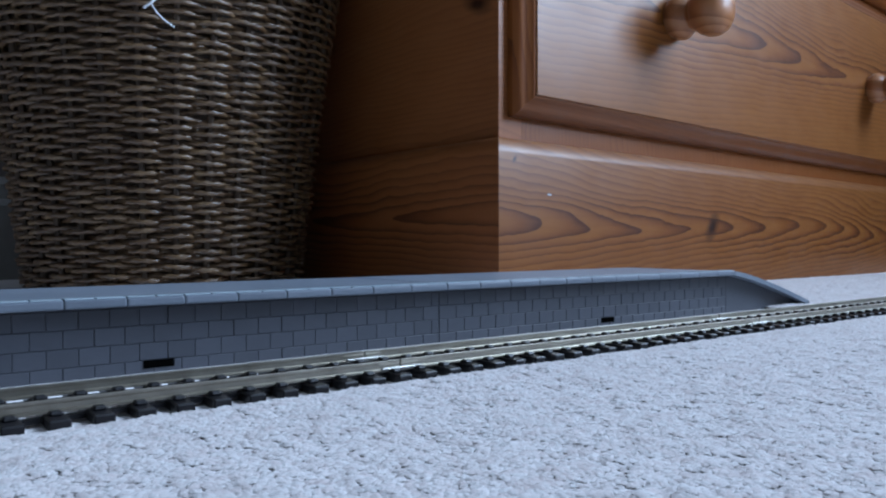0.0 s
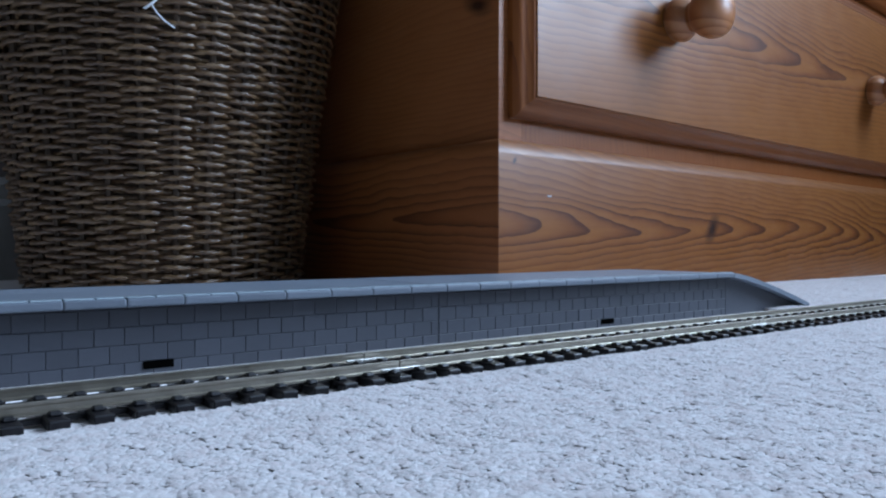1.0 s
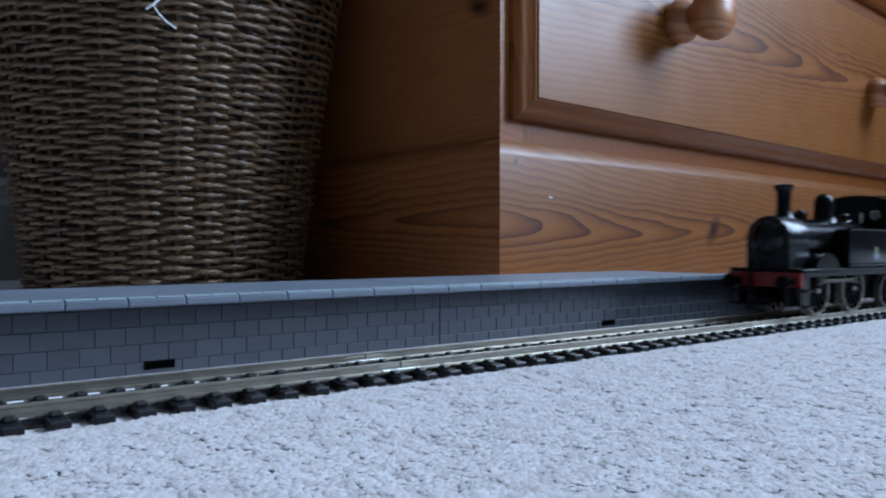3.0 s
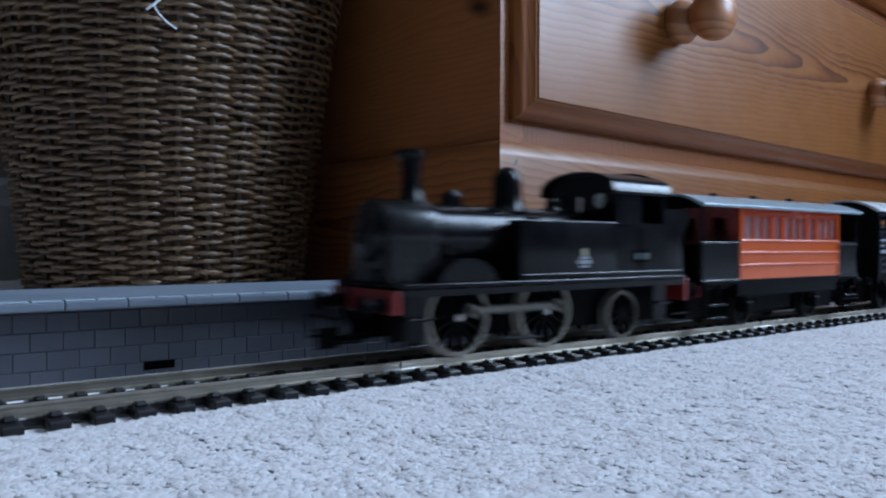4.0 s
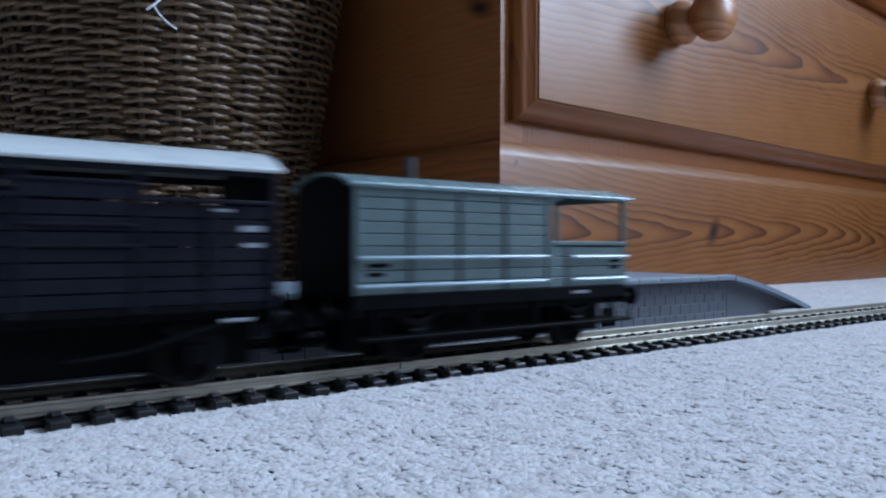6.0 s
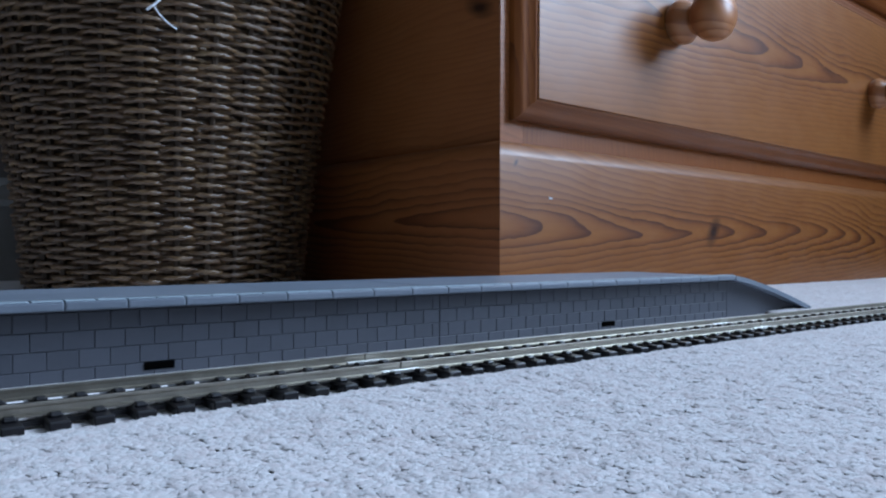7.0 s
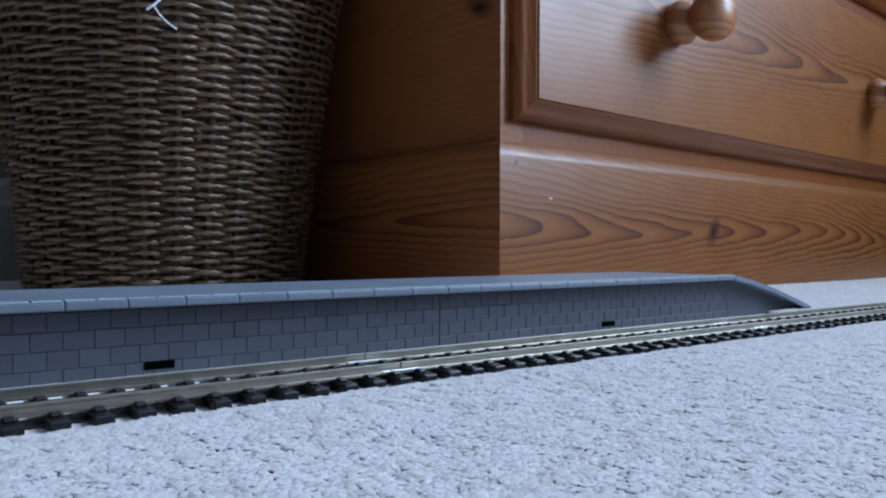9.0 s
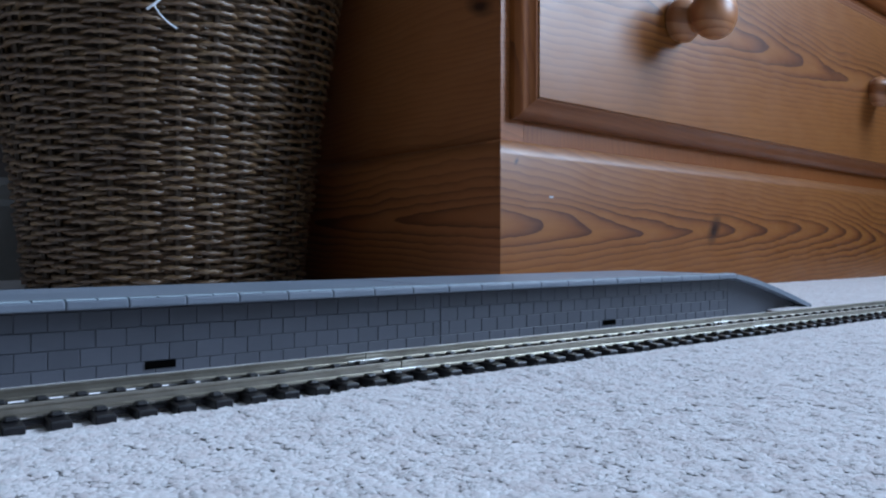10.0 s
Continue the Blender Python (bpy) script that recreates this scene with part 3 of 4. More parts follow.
def platforms():
    a = platform(-0.20, 0.1522)
    b = platform(0.1523, 0.3250, 0.0700)
    for thing, x in ((a, 0.0546 + 0.20), (b, 0.2352 - 0.1524), (a, 0.0546 - 0.1795 + 0.20)):
        # no hole is cut; a black box shows the slot's shade
        part("slot", box(x, x + 0.0080, 0.0047, 0.0065, 0.0012, 0.0032), M_slot_shade, thing, "black block for the shade inside a rectangular slot")


# ---------------------------------------------------------------- track
YN, YC, RT = 0.1579, 0.16665, 0.0049
SECTION, JOINT = 0.168, 0.1046


def rail_profile(y):
    h, t = RT, RT - 0.00254
    return [(y - 0.0012, t), (y + 0.0012, t), (y + 0.0012, t + 0.0004), (y + 0.0004, t + 0.0007), (y + 0.00035, h - 0.0009), (y + 0.00052, h - 0.0006), (y + 0.00052, h - 0.0001), (y + 0.0004, h),
            (y - 0.0004, h), (y - 0.00052, h - 0.0001), (y - 0.00052, h - 0.0006), (y - 0.00035, h - 0.0009), (y - 0.0004, t + 0.0007), (y - 0.0012, t + 0.0004)]


def track():
    one = base("track_section", pose(JOINT, YC, 0), "straight model railway track with nickel rails on black plastic sleepers", "model track", "track sections")
    for y in (-0.00875, 0.00875):
        part("rail", prism(rail_profile(y), "x", 0.0002, SECTION - 0.0002), M_rail, one)
        part("rail_joiner", box(-0.006, 0.006, y - 0.0014, y + 0.0014, RT - 0.0027, RT - 0.0017, 0.0002), M_steel, one)
    n = 22
    w = SECTION / n
    bm = box(-0.0019, 0.0019, -0.0161, 0.0161, 0.0, 0.0022, 0.0003)
    for y in (-0.00875, 0.00875):
        for s in (-1, 1):
            yy = y + s * 0.0021
            box(-0.0013, 0.0013, yy - 0.0014, yy + 0.0012, 0.0019, 0.0031, 0.0005, bm)
    first = part("sleeper", bm, M_sleeper, one)
    first.location.x = w * 0.64
    for i in range(1, n):
        ob = new("sleeper", first.data)
        ob.parent = one
        ob.location.x = w * (i + 0.64)
    for y in (-0.00875, 0.00875):
        part("web", box(0.001, SECTION - 0.001, y - 0.0011, y + 0.0011, 0.0006, 0.0016), M_sleeper, one)
    for k in range(-7, 9):
        if k:
            copy_thing(one, pose(JOINT + k * SECTION, YC, 0))


# ---------------------------------------------------------------- train
# local lengths in mm; x runs along the track from the engine's middle, y from the track's centre line
def vehicle(name, xb, label, category):
    ob = base(name, pose(xb / 1000, YC, 0), label, category)
    SHIFT[ob.name] = xb
    return ob


WHEELS = []


def wheel(parent, x, y, z, r, spokes, tyre_material, pin=0.0, label=""):
    """A spoked wheel that turns about y; its outer face looks away from the track's middle."""
    s = -1 if y < 0 else 1
    bm = lathe([(r - 0.95, -1.0), (r, -1.0), (r, 0.9), (r + 0.85, 1.1), (r + 0.85, 1.7), (r - 0.95, 1.7), (r - 0.95, -1.0)], "y", (0, 0, 0), 48)
    if s > 0:
        bmesh.ops.scale(bm, verts=bm.verts, vec=(1, -1, 1))
    w = part("wheel", bm, tyre_material, None, label, mm=True, smooth=True)
    w.parent = parent
    sp = bmesh.new()
    if spokes:
        for i in range(spokes):
            made = box(1.4, r - 0.7, -0.5, 0.9, -0.35, 0.35)
            bmesh.ops.rotate(made, verts=made.verts, cent=(0, 0, 0), matrix=Matrix.Rotation(2 * math.pi * i / spokes, 3, "Y"))
            join(sp, made)
        lathe([(0, -0.9), (1.9, -0.9), (2.1, -0.6), (2.1, 1.2), (0, 1.2)], "y", (0, 0, 0), 20, sp)
    else:
        lathe([(0, -0.9), (1.6, -0.9), (2.0, -0.2), (r - 1.2, 0.1), (r - 1.2, 1.0), (0, 1.0)], "y", (0, 0, 0), 24, sp)
    if s > 0:
        bmesh.ops.scale(sp, verts=sp.verts, vec=(1, -1, 1))
    part("spokes", sp, M_frame, w, mm=True)
    if pin:
        c = lathe([(0, -1.9), (0.95, -1.9), (0.95, -0.8), (0, -0.8)], "y", (0, 0, 0), 14)
        if s > 0:
            bmesh.ops.scale(c, verts=c.verts, vec=(1, -1, 1))
        part("axle_cap", c, M_steel, w, mm=True)
        c = box(-1.5, pin + 1.4, -1.0, -0.3, -1.1, 1.1, 0.3)
        lathe([(0, -2.9), (0.9, -2.9), (0.9, -0.9), (0, -0.9)], "y", (pin, 0, 0), 14, c)
        if s > 0:
            bmesh.ops.scale(c, verts=c.verts, vec=(1, -1, 1))
        part("crank", c, M_frame, w, mm=True)
    WHEELS.append((w, x - SHIFT[parent.name], y, z, r))
    return w


def buffers(v, x, d, z=19.0, mat=None, gap=11.5):
    """Two sprung buffers on the beam at x, pointing along d."""
    for y in (-gap, gap):
        b = part("buffer", lathe([(0, x), (1.9, x), (1.7, x + d * 3), (1.15, x + d * 3.2), (1.15, x + d * 6)], "x", (0, y, z), 16), mat or M_frame, v, mm=True, smooth=True)
        part("buffer_head", lathe([(0, x + d * 5.8), (2.7, x + d * 5.9), (2.9, x + d * 6.6), (2.2, x + d * 7.2), (0, x + d * 7.5)], "x", (0, y, z), 20), M_frame, b, mm=True, smooth=True)


def coupling(v, x, d):
    """A tension-lock coupling: a bar, a wide wire loop and a hook."""
    c = part("coupling", box(min(x, x + d * 9), max(x, x + d * 9), -1.6, 1.6, 10.2, 11.6, 0.3), M_frame, v, mm=True)
    part("coupling_loop", tube([(x + d * 6, -8, 10.8), (x + d * 12, -8, 10.8), (x + d * 12.4, -8, 16.5), (x + d * 12.4, 8, 16.5), (x + d * 12, 8, 10.8), (x + d * 6, 8, 10.8), (x + d * 6, -8, 10.8)], 0.5, 6), M_frame, c, mm=True)
    part("coupling_hook", box(min(x + d * 8, x + d * 14), max(x + d * 8, x + d * 14), -0.5, 0.5, 8.4, 13.8, 0.3), M_frame, c, mm=True)


def arch(w, z_edge, z_top, n=14, power=2.2):
    """A roof's cross-section from -w to w, as (y, z); power 0 is a shallow arc."""
    if not power:
        return [(w * k, z_edge + (z_top - z_edge) * (1 - abs(k) ** 2.1)) for k in np.linspace(-1, 1, n)]
    return [(w * math.sin(a), z_edge + (z_top - z_edge) * math.cos(a) ** (2 / power)) for a in np.linspace(-math.pi / 2, math.pi / 2, n)]


def roof(v, x0, x1, w, z_edge, z_top, material, thick=1.0, name="roof", power=2.2, n=16):
    top = arch(w, z_edge, z_top, n, power)
    low = [(y * (1 - thick / w), z - thick) for y, z in reversed(top)]
    r = part(name, prism(top + low, "x", x0, x1), material, v, mm=True, smooth=True)
    for s in (-1, 1):
        part("roof_edge", tube([(x0, s * (w - 0.2), z_edge - 0.1), (x1, s * (w - 0.2), z_edge - 0.1)], 0.55, 10), material, r, mm=True, smooth=True)
    return r


def locomotive():
    v = vehicle("tank_locomotive", 0.0, "glossy black model tank locomotive with red buffer beams, on the track", "model locomotive")
    # frames and footplate
    for y in (-6.6, 5.6):
        part("frame", box(-60, 49, y, y + 1, 9.5, 22.6), M_frame, v, mm=True)
    part("chassis_block", box(-30, 20, -5.4, 5.4, 10, 23), M_frame, v, mm=True)
    part("footplate", box(-63, 51.5, -16.5, 16.5, 23.6, 24.9, 0.55, seg=3), M_black, v, mm=True, smooth=True)
    for y in (-16.3, 15.5):
        part("valance", box(-62.6, 51.2, y, y + 0.8, 21.6, 23.5, 0.15), M_black, v, mm=True)
    part("buffer_beam", box(-64.4, -62.7, -16.0, 16.0, 17.4, 23.3, 0.25), M_red, v, "red front buffer beam", mm=True)
    part("buffer_beam", box(51.3, 53.0, -16.0, 16.0, 16.2, 23.5, 0.25), M_red, v, "red rear buffer beam", mm=True)
    buffers(v, -64.4, -1, 19.6)
    buffers(v, 53.0, 1, 19.6, M_red)
    coupling(v, -63, -1)
    coupling(v, 52, 1)
    part("vacuum_pipe", tube([(-65.0, 4.5, 14), (-66.5, 4.5, 17), (-66.5, 4.5, 26), (-65.5, 4.5, 28), (-65.8, 4.5, 24)], 0.8, 8), M_frame, v, mm=True)
    # smokebox, boiler and what stands on it
    part("smokebox", lathe([(0, -61.8), (9.3, -61.6), (9.6, -61.0), (9.6, -45.5), (9.3, -45.2), (0, -45.2)], "x", (0, 0, 37.2), 40), M_smoke, v, mm=True, smooth=True)
    door = part("smokebox_door", lathe([(0, -64.6), (3, -64.3), (6.6, -63.0), (7.2, -62.2), (7.2, -61.5), (0, -61.5)], "x", (0, 0, 37.2), 32), M_smoke, v, mm=True, smooth=True)
    part("door_dart", box(-66.0, -64.3, -0.4, 0.4, 34.8, 38.4, 0.2), M_smoke, door, mm=True)
    part("smokebox_saddle", prism([(-9.4, 24.9), (9.4, 24.9), (9.4, 36), (-9.4, 36)], "x", -61.2, -46), M_smoke, v, mm=True)
    part("boiler", lathe([(0, -45.1), (8.9, -45.1), (8.9, 17.0), (0, 17.0)], "x", (0, 0, 37.0), 40), M_black, v, mm=True, smooth=True)
    for x in (-44.0, -33.0, -20.0):
        part("boiler_band", lathe([(9.0, x), (9.12, x + 0.1), (9.12, x + 0.9), (9.0, x + 1.0)], "x", (0, 0, 37.0), 40), M_black, v, mm=True, smooth=True)
    part("chimney", lathe([(5.2, 45.2), (3.9, 46.6), (3.05, 48.2), (2.75, 51.0), (2.95, 57.4), (3.7, 58.2), (3.85, 58.9), (3.85, 59.8), (3.2, 60.3), (2.3, 60.3), (2.2, 56.0), (0, 56.0)], "z", (-48.8, 0, 0), 28), M_black, v, mm=True, smooth=True)
    part("top_feed", box(-37.2, -33.0, -2.4, 2.4, 45.2, 49.0, 0.7, seg=2), M_black, v, mm=True)
    part("top_feed_cap", lathe([(0, 50.2), (1.2, 50.0), (1.7, 49.2), (1.7, 48.8), (0, 48.8)], "z", (-35, 0, 0), 14), M_black, v, mm=True, smooth=True)
    part("dome", lathe([(6.3, 44.4), (5.2, 45.6), (4.5, 47.2), (4.3, 50.0), (4.3, 53.2), (3.9, 55.4), (2.9, 57.0), (1.4, 57.8), (0, 57.9)], "z", (-14.0, 0, 0), 28), M_black, v, mm=True, smooth=True)
    part("safety_valve_bonnet", lathe([(3.6, 45.2), (2.6, 46.2), (2.2, 47.4), (2.3, 48.4), (1.8, 49.0), (0, 49.0)], "z", (4.5, -0.5, 0), 20), M_black, v, "black safety valve bonnet", mm=True, smooth=True)
    part("whistle", lathe([(0, 45), (0.6, 45), (0.6, 49.5), (0, 49.8)], "z", (12.5, -4.5, 0), 10), M_steel, v, mm=True)
    # tanks, cab and bunker
    for s in (-1, 1):
        y0, y1 = sorted((s * 9.2, s * 15.4))
        tank = part("side_tank", box(-22.5, 17.6, y0, y1, 25.0, 41.6, 0.5, seg=2), M_black, v, mm=True, smooth=True)
        lathe_bm = lathe([(0, 43.0), (1.2, 42.8), (2.0, 42.4), (2.0, 41.4), (0, 41.4)], "z", (-15.0, s * 12.4, 0), 18)
        part("tank_filler", lathe_bm, M_black, tank, mm=True, smooth=True)
        yo = s * 15.46
        part("lining", tube([(-21.8, s * 15.4, 26.2), (50.0, s * 15.4, 26.2)], 0.42, 10), M_black, tank, mm=True, smooth=True)
        part("top_beading", tube([(-22.0, s * 15.2, 41.4), (29.0, s * 15.2, 41.4)], 0.4, 10), M_black, tank, mm=True, smooth=True)
        ya, yb = sorted((s * 14.2, s * 15.4))
        side = part("cab_side", panel_with_holes([17.7, 29.5, 40.5, 50.8], [25.0, 41.6, 46.6, 52.6], [(1, 1), (1, 2), (2, 2)], s * 1.2, "xz", s * 14.2), M_black, v, mm=True)
        part("beading", box(17.7, 29.5, min(yo, yo + s * 0.4), max(yo, yo + s * 0.4), 41.2, 41.7), M_black, side, mm=True)
        part("cab_pillar", box(40.0, 41.2, ya, yb, 46.6, 52.8), M_black, v, mm=True)
        part("handrail", tube([(29.0, s * 16.1, 27), (29.0, s * 16.1, 40)], 0.35, 6), M_black, v, mm=True)
        # splashers and steps
        for x in (-40.4,):
            pts = [(x + 10.6 * math.cos(a), 21.6 + 9.6 * math.sin(a)) for a in np.linspace(0.38, math.pi - 0.38, 14)]
            yy = sorted((s * 7.2, s * 15.0))
            part("splasher", prism(pts, "y", *yy), M_black, v, mm=True, smooth=True)
        for x in (37.5, -60.0):
            st = part("step", box(x, x + 6.2, min(s * 13.2, s * 13.9), max(s * 13.2, s * 13.9), 8.6, 23.5), M_black, v, mm=True)
            for z in (9.0, 15.5):
                part("tread", box(x - 0.3, x + 6.5, *sorted((s * 13.2, s * 16.2)), z, z + 0.7, 0.15), M_black, st, mm=True)
        # printed marks
        for i, (w_, z0, z1, mt) in enumerate(((1.8, 31.5, 33.7, M_gold), (3.6, 30.4, 31.3, M_print), (5.4, 29.0, 30.2, M_print), (3.8, 28.0, 28.7, M_print))):
            part("crest_mark", box(3.0 - w_ / 2, 3.0 + w_ / 2, *sorted((s * 15.42, s * 15.5)), z0, z1), mt, tank, mm=True)
        plate = part("number_plate", box(25.4, 33.4, *sorted((s * 15.42, s * 15.7)), 29.2, 33.2), M_frame, v, "small cast plate with an unreadable grey bar", mm=True)
        part("plate_rim", box(26.0, 32.8, *sorted((s * 15.7, s * 15.78)), 30.2, 32.2), M_vanrib, plate, mm=True)
    front = arch(15.4, 50.6, 57.6, 16, 2.6)
    part("cab_front", prism([(-15.4, 25.0), (15.4, 25.0)] + [(y, z) for y, z in reversed(front)], "x", 17.7, 18.7), M_black, v, mm=True)
    for y in (-8.5, 8.5):
        ring = part("spectacle_rim", lathe([(2.4, 17.2), (3.0, 17.2), (3.0, 17.75), (2.4, 17.75), (2.4, 17.2)], "x", (0, y, 48.6), 20), M_black, v, mm=True)
        # near glass is silver for its sky glint, far glass plain black
        part("spectacle_glass", lathe([(0, 17.45), (2.42, 17.45), (2.42, 17.65), (0, 17.65)], "x", (0, y, 48.6), 20), M_sky_glint if y < 0 else M_frame, ring, mm=True)
    part("cab_rear", prism([(-14.1, 41.6), (14.1, 41.6)] + [(y * 0.91, z - 0.6) for y, z in reversed(front)], "x", 39.6, 40.6), M_black, v, mm=True)
    roof(v, 15.4, 43.4, 16.2, 51.4, 58.2, M_black, 0.9, "cab_roof", 2.6)
    part("roof_rib", prism(arch(13.5, 53.2, 59.0, 14, 2.6) + list(reversed(arch(13.4, 52.6, 58.1, 14, 2.6))), "x", 38.5, 39.5), M_black, v, mm=True)
    part("bunker", box(40.7, 51.0, -15.4, 15.4, 25.0, 46.6, 0.6, seg=2), M_black, v, mm=True, smooth=True)
    part("bunker_rear_plate", prism([(49.8, 38), (51.2, 38), (54.4, 42.5), (54.4, 46.8), (49.8, 46.8)], "y", -15.3, 15.3), M_black, v, mm=True)
    part("bunker_lamp_iron", box(54.5, 55.4, -0.6, 0.6, 40.5, 48.0, 0.1), M_black, v, mm=True)
    # wheels and rods
    for s in (-1, 1):
        for x in (-40.4, -8.0):
            wheel(v, x, s * 9.3, 15.2, 10.3, 14, M_tyre, 4.1)
        # trailing wheel's shadow is put into its darker tyre
        wheel(v, 26.4, s * 9.3, 12.4, 7.5, 10, M_dull_shaded_steel)
        bm = box(0 - 1.2, 32.4 + 1.2, -0.45, 0.45, -0.95, 0.95, 0.25)
        for x in (0, 32.4):
            lathe([(0, -0.65), (1.75, -0.65), (1.75, 0.65), (0, 0.65)], "y", (x, 0, 0), 18, bm)
        rod = part("coupling_rod", bm, M_dull_shaded_steel, None, "dull steel coupling rod", mm=True)
        rod.parent = v
        RODS.append((rod, -40.4, s * 11.3, 15.2, 4.1))
        part("brake_block", box(-26.5, -23.5, *sorted((s * 8.0, s * 10.0)), 9, 20, 0.4), M_frame, v, mm=True)
        part("brake_hanger", tube([(-25, s * 10.2, 21.5), (-24.6, s * 10.2, 8.5), (-10, s * 10.2, 7.8)], 0.5, 6), M_frame, v, mm=True)
    return v


RODS = []
M_tyre = mottled("worn_steel_tyre", (0.22, 0.20, 0.17), (0.32, 0.295, 0.26), 150.0, 0.42, 1.0, bump=0.05, bdist=0.0001)
# darker steel: shadow on the trailing tyres, dull metal on the rods
M_dull_shaded_steel = mottled("dull_shaded_steel", (0.14, 0.13, 0.115), (0.2, 0.185, 0.165), 150.0, 0.45, 1.0)
M_blackwheel = mottled("blackened_tyre", (0.008, 0.008, 0.008), (0.018, 0.017, 0.016), 150.0, 0.5, 0.3, spec=0.1)


def running_gear(v, xa, xb, r=6.6, x0=0, x1=0, solebar=(19.0, 22.0), yo=13.2):
    """Solebars, axleguards with springs and boxes, and four wheels of a four-wheeled wagon."""
    for s in (-1, 1):
        part("solebar", box(x0, x1, *sorted((s * (yo - 1.4), s * yo)), *solebar, 0.2), M_frame, v, mm=True)
        for x in (xa, xb):
            g = part("axleguard", prism([(x - 6, 19.5), (x + 6, 19.5), (x + 2.4, 9.8), (x - 2.4, 9.8)], "y", *sorted((s * (yo - 1.9), s * (yo - 1.2)))), M_frame, v, mm=True)
            part("axle_box", box(x - 2.2, x + 2.2, *sorted((s * (yo - 1.2), s * (yo + 1.0))), 9.6, 13.8, 0.5), M_frame, g, mm=True)
            part("spring", prism([(x - 7, 17.6), (x - 4, 15.6), (x, 14.2), (x + 4, 15.6), (x + 7, 17.6), (x + 7, 18.4), (x + 4, 16.8), (x, 16.0), (x - 4, 16.8), (x - 7, 18.4)], "y", *sorted((s * (yo - 1.0), s * (yo + 0.6)))), M_frame, g, mm=True)
            wheel(v, x, s * 9.3, 4.9 + r, r, 0, M_blackwheel)
    for x in (xa, xb):
        part("axle", lathe([(0, -8.2), (0.8, -8.2), (0.8, 8.2), (0, 8.2)], "y", (x, 0, 4.9 + r), 10), M_frame, v, mm=True)
    # added black block that stands for the shade under the wagon
    part("chassis_block", box(x0 + 2, x1 - 2, -5.5, 5.5, 8.0, solebar[0], 0.4), M_frame, v, mm=True)
    for x, d in ((x0, -1), (x1, 1)):
        part("headstock", box(*sorted((x, x - d * 1.4)), -15.2, 15.2, 17.2, 22.0, 0.2), M_frame, v, mm=True)
        buffers(v, x, d, 18.6)
        coupling(v, x - d * 2, d)


def coach():
    v = vehicle("orange_coach", 121.0, "bright orange four-wheeled model coach with black balconies and grey roof", "model coach")
    x0, x1, b0, b1 = 64.0, 178.0, 86.8, 161.5
    running_gear(v, 96, 146, 6.6, x0 + 1, x1 - 1)
    part("floor_plate", box(x0, x1, -15.0, 15.0, 20.6, 22.2, 0.2), M_frame, v, mm=True)
    part("underframe_tank", box(107, 134, -9, 9, 9.5, 18.5, 0.6), M_frame, v, mm=True)
    for s in (-1, 1):
        part("step_board", box(86, 160, *sorted((s * 13.4, s * 14.8)), 16.0, 20.8, 0.2), M_frame, v, mm=True)
        for x in (66.5, 165.5):
            for z in (8.6, 13.2):
                part("footstep", box(x, x + 11, *sorted((s * 12.6, s * 16.0)), z, z + 0.9, 0.4, seg=3), M_black, v, mm=True, smooth=True)
            for dx in (0.8, 9.4):
                part("step_hanger", box(x + dx, x + dx + 0.8, *sorted((s * 13.0, s * 13.8)), 8.6, 20.6), M_frame, v, mm=True)
    # window bays: three, one, three, one, three lights
    us, holes = [b0], []
    widths = [4.2, "w5.6", 1.9, "w5.2", 1.9, "w4.6", 4.3, "w4.6", 4.4, "w4.4", 1.9, "w4.2", 1.9, "w4.2", 4.3, "w4.2", 4.4, "w4.2", 1.8, "w4.2", 1.8, "w4.2", 2.5]
    total = sum(float(str(w).strip("w")) for w in widths)
    k = (b1 - b0) / total
    for i, w in enumerate(widths):
        us.append(us[-1] + float(str(w).strip("w")) * k)
        if str(w).startswith("w"):
            holes.append((i, 1))
    for s in (-1, 1):
        side = part("body_side", box(b0, b1, *sorted((s * 14.0, s * 15.0)), 22.2, 36.3), M_orange, v, mm=True)
        # roof shade along the windows is put into this band's colour
        band = part("window_band", panel_with_holes(us, [36.31, 37.2, 45.6, 49.4], holes, -s * 1.0, "xz", s * 14.9), M_orange_shaded, v, "orange window band, darkened for the roof's shade", mm=True)
        for z in (27.4, 31.9, 36.4):
            part("beading", tube([(b0, s * 15.0, z), (b1, s * 15.0, z)], 0.62, 12), M_orange, side, mm=True, smooth=True)
        part("beading", box(b0, b1, *sorted((s * 14.95, s * 15.35)), 46.4, 47.0, 0.15), M_orange_shaded, band, mm=True)
        for x in (b0 - 0.02, b1 - 1.5):
            part("corner_pillar", box(x, x + 1.5, *sorted((s * 14.9, s * 15.4)), 22.3, 49.2, 0.2), M_orange, side, mm=True)
        for i, j in holes:
            part("window_pane", box(us[i] - 0.2, us[i + 1] + 0.2, *sorted((s * 14.15, s * 14.4)), 37.0, 45.8), M_glass, band, mm=True).visible_shadow = False
    for x, nm in ((b0 + 0.02, "body_end"), (b1 - 1.02, "body_end")):
        part(nm, panel_with_holes([-13.9, -9.5, -3.5, 3.5, 9.5, 13.9], [22.2, 36.5, 45.0, 49.4], [(1, 1), (3, 1)], 1.0, "yz", x), M_curtain, v, mm=True)
    for s in (-1, 1):
        part("curtain", box(b0 + 1.5, b1 - 1.5, *sorted((s * 12.9, s * 13.2)), 36.0, 46.5), M_curtain, v, mm=True)
    for i, x in enumerate((111.0, 136.0)):
        part("partition", box(x, x + 0.8, -12.7, 12.7, 22.4, 49.0), M_curtain, v, mm=True)
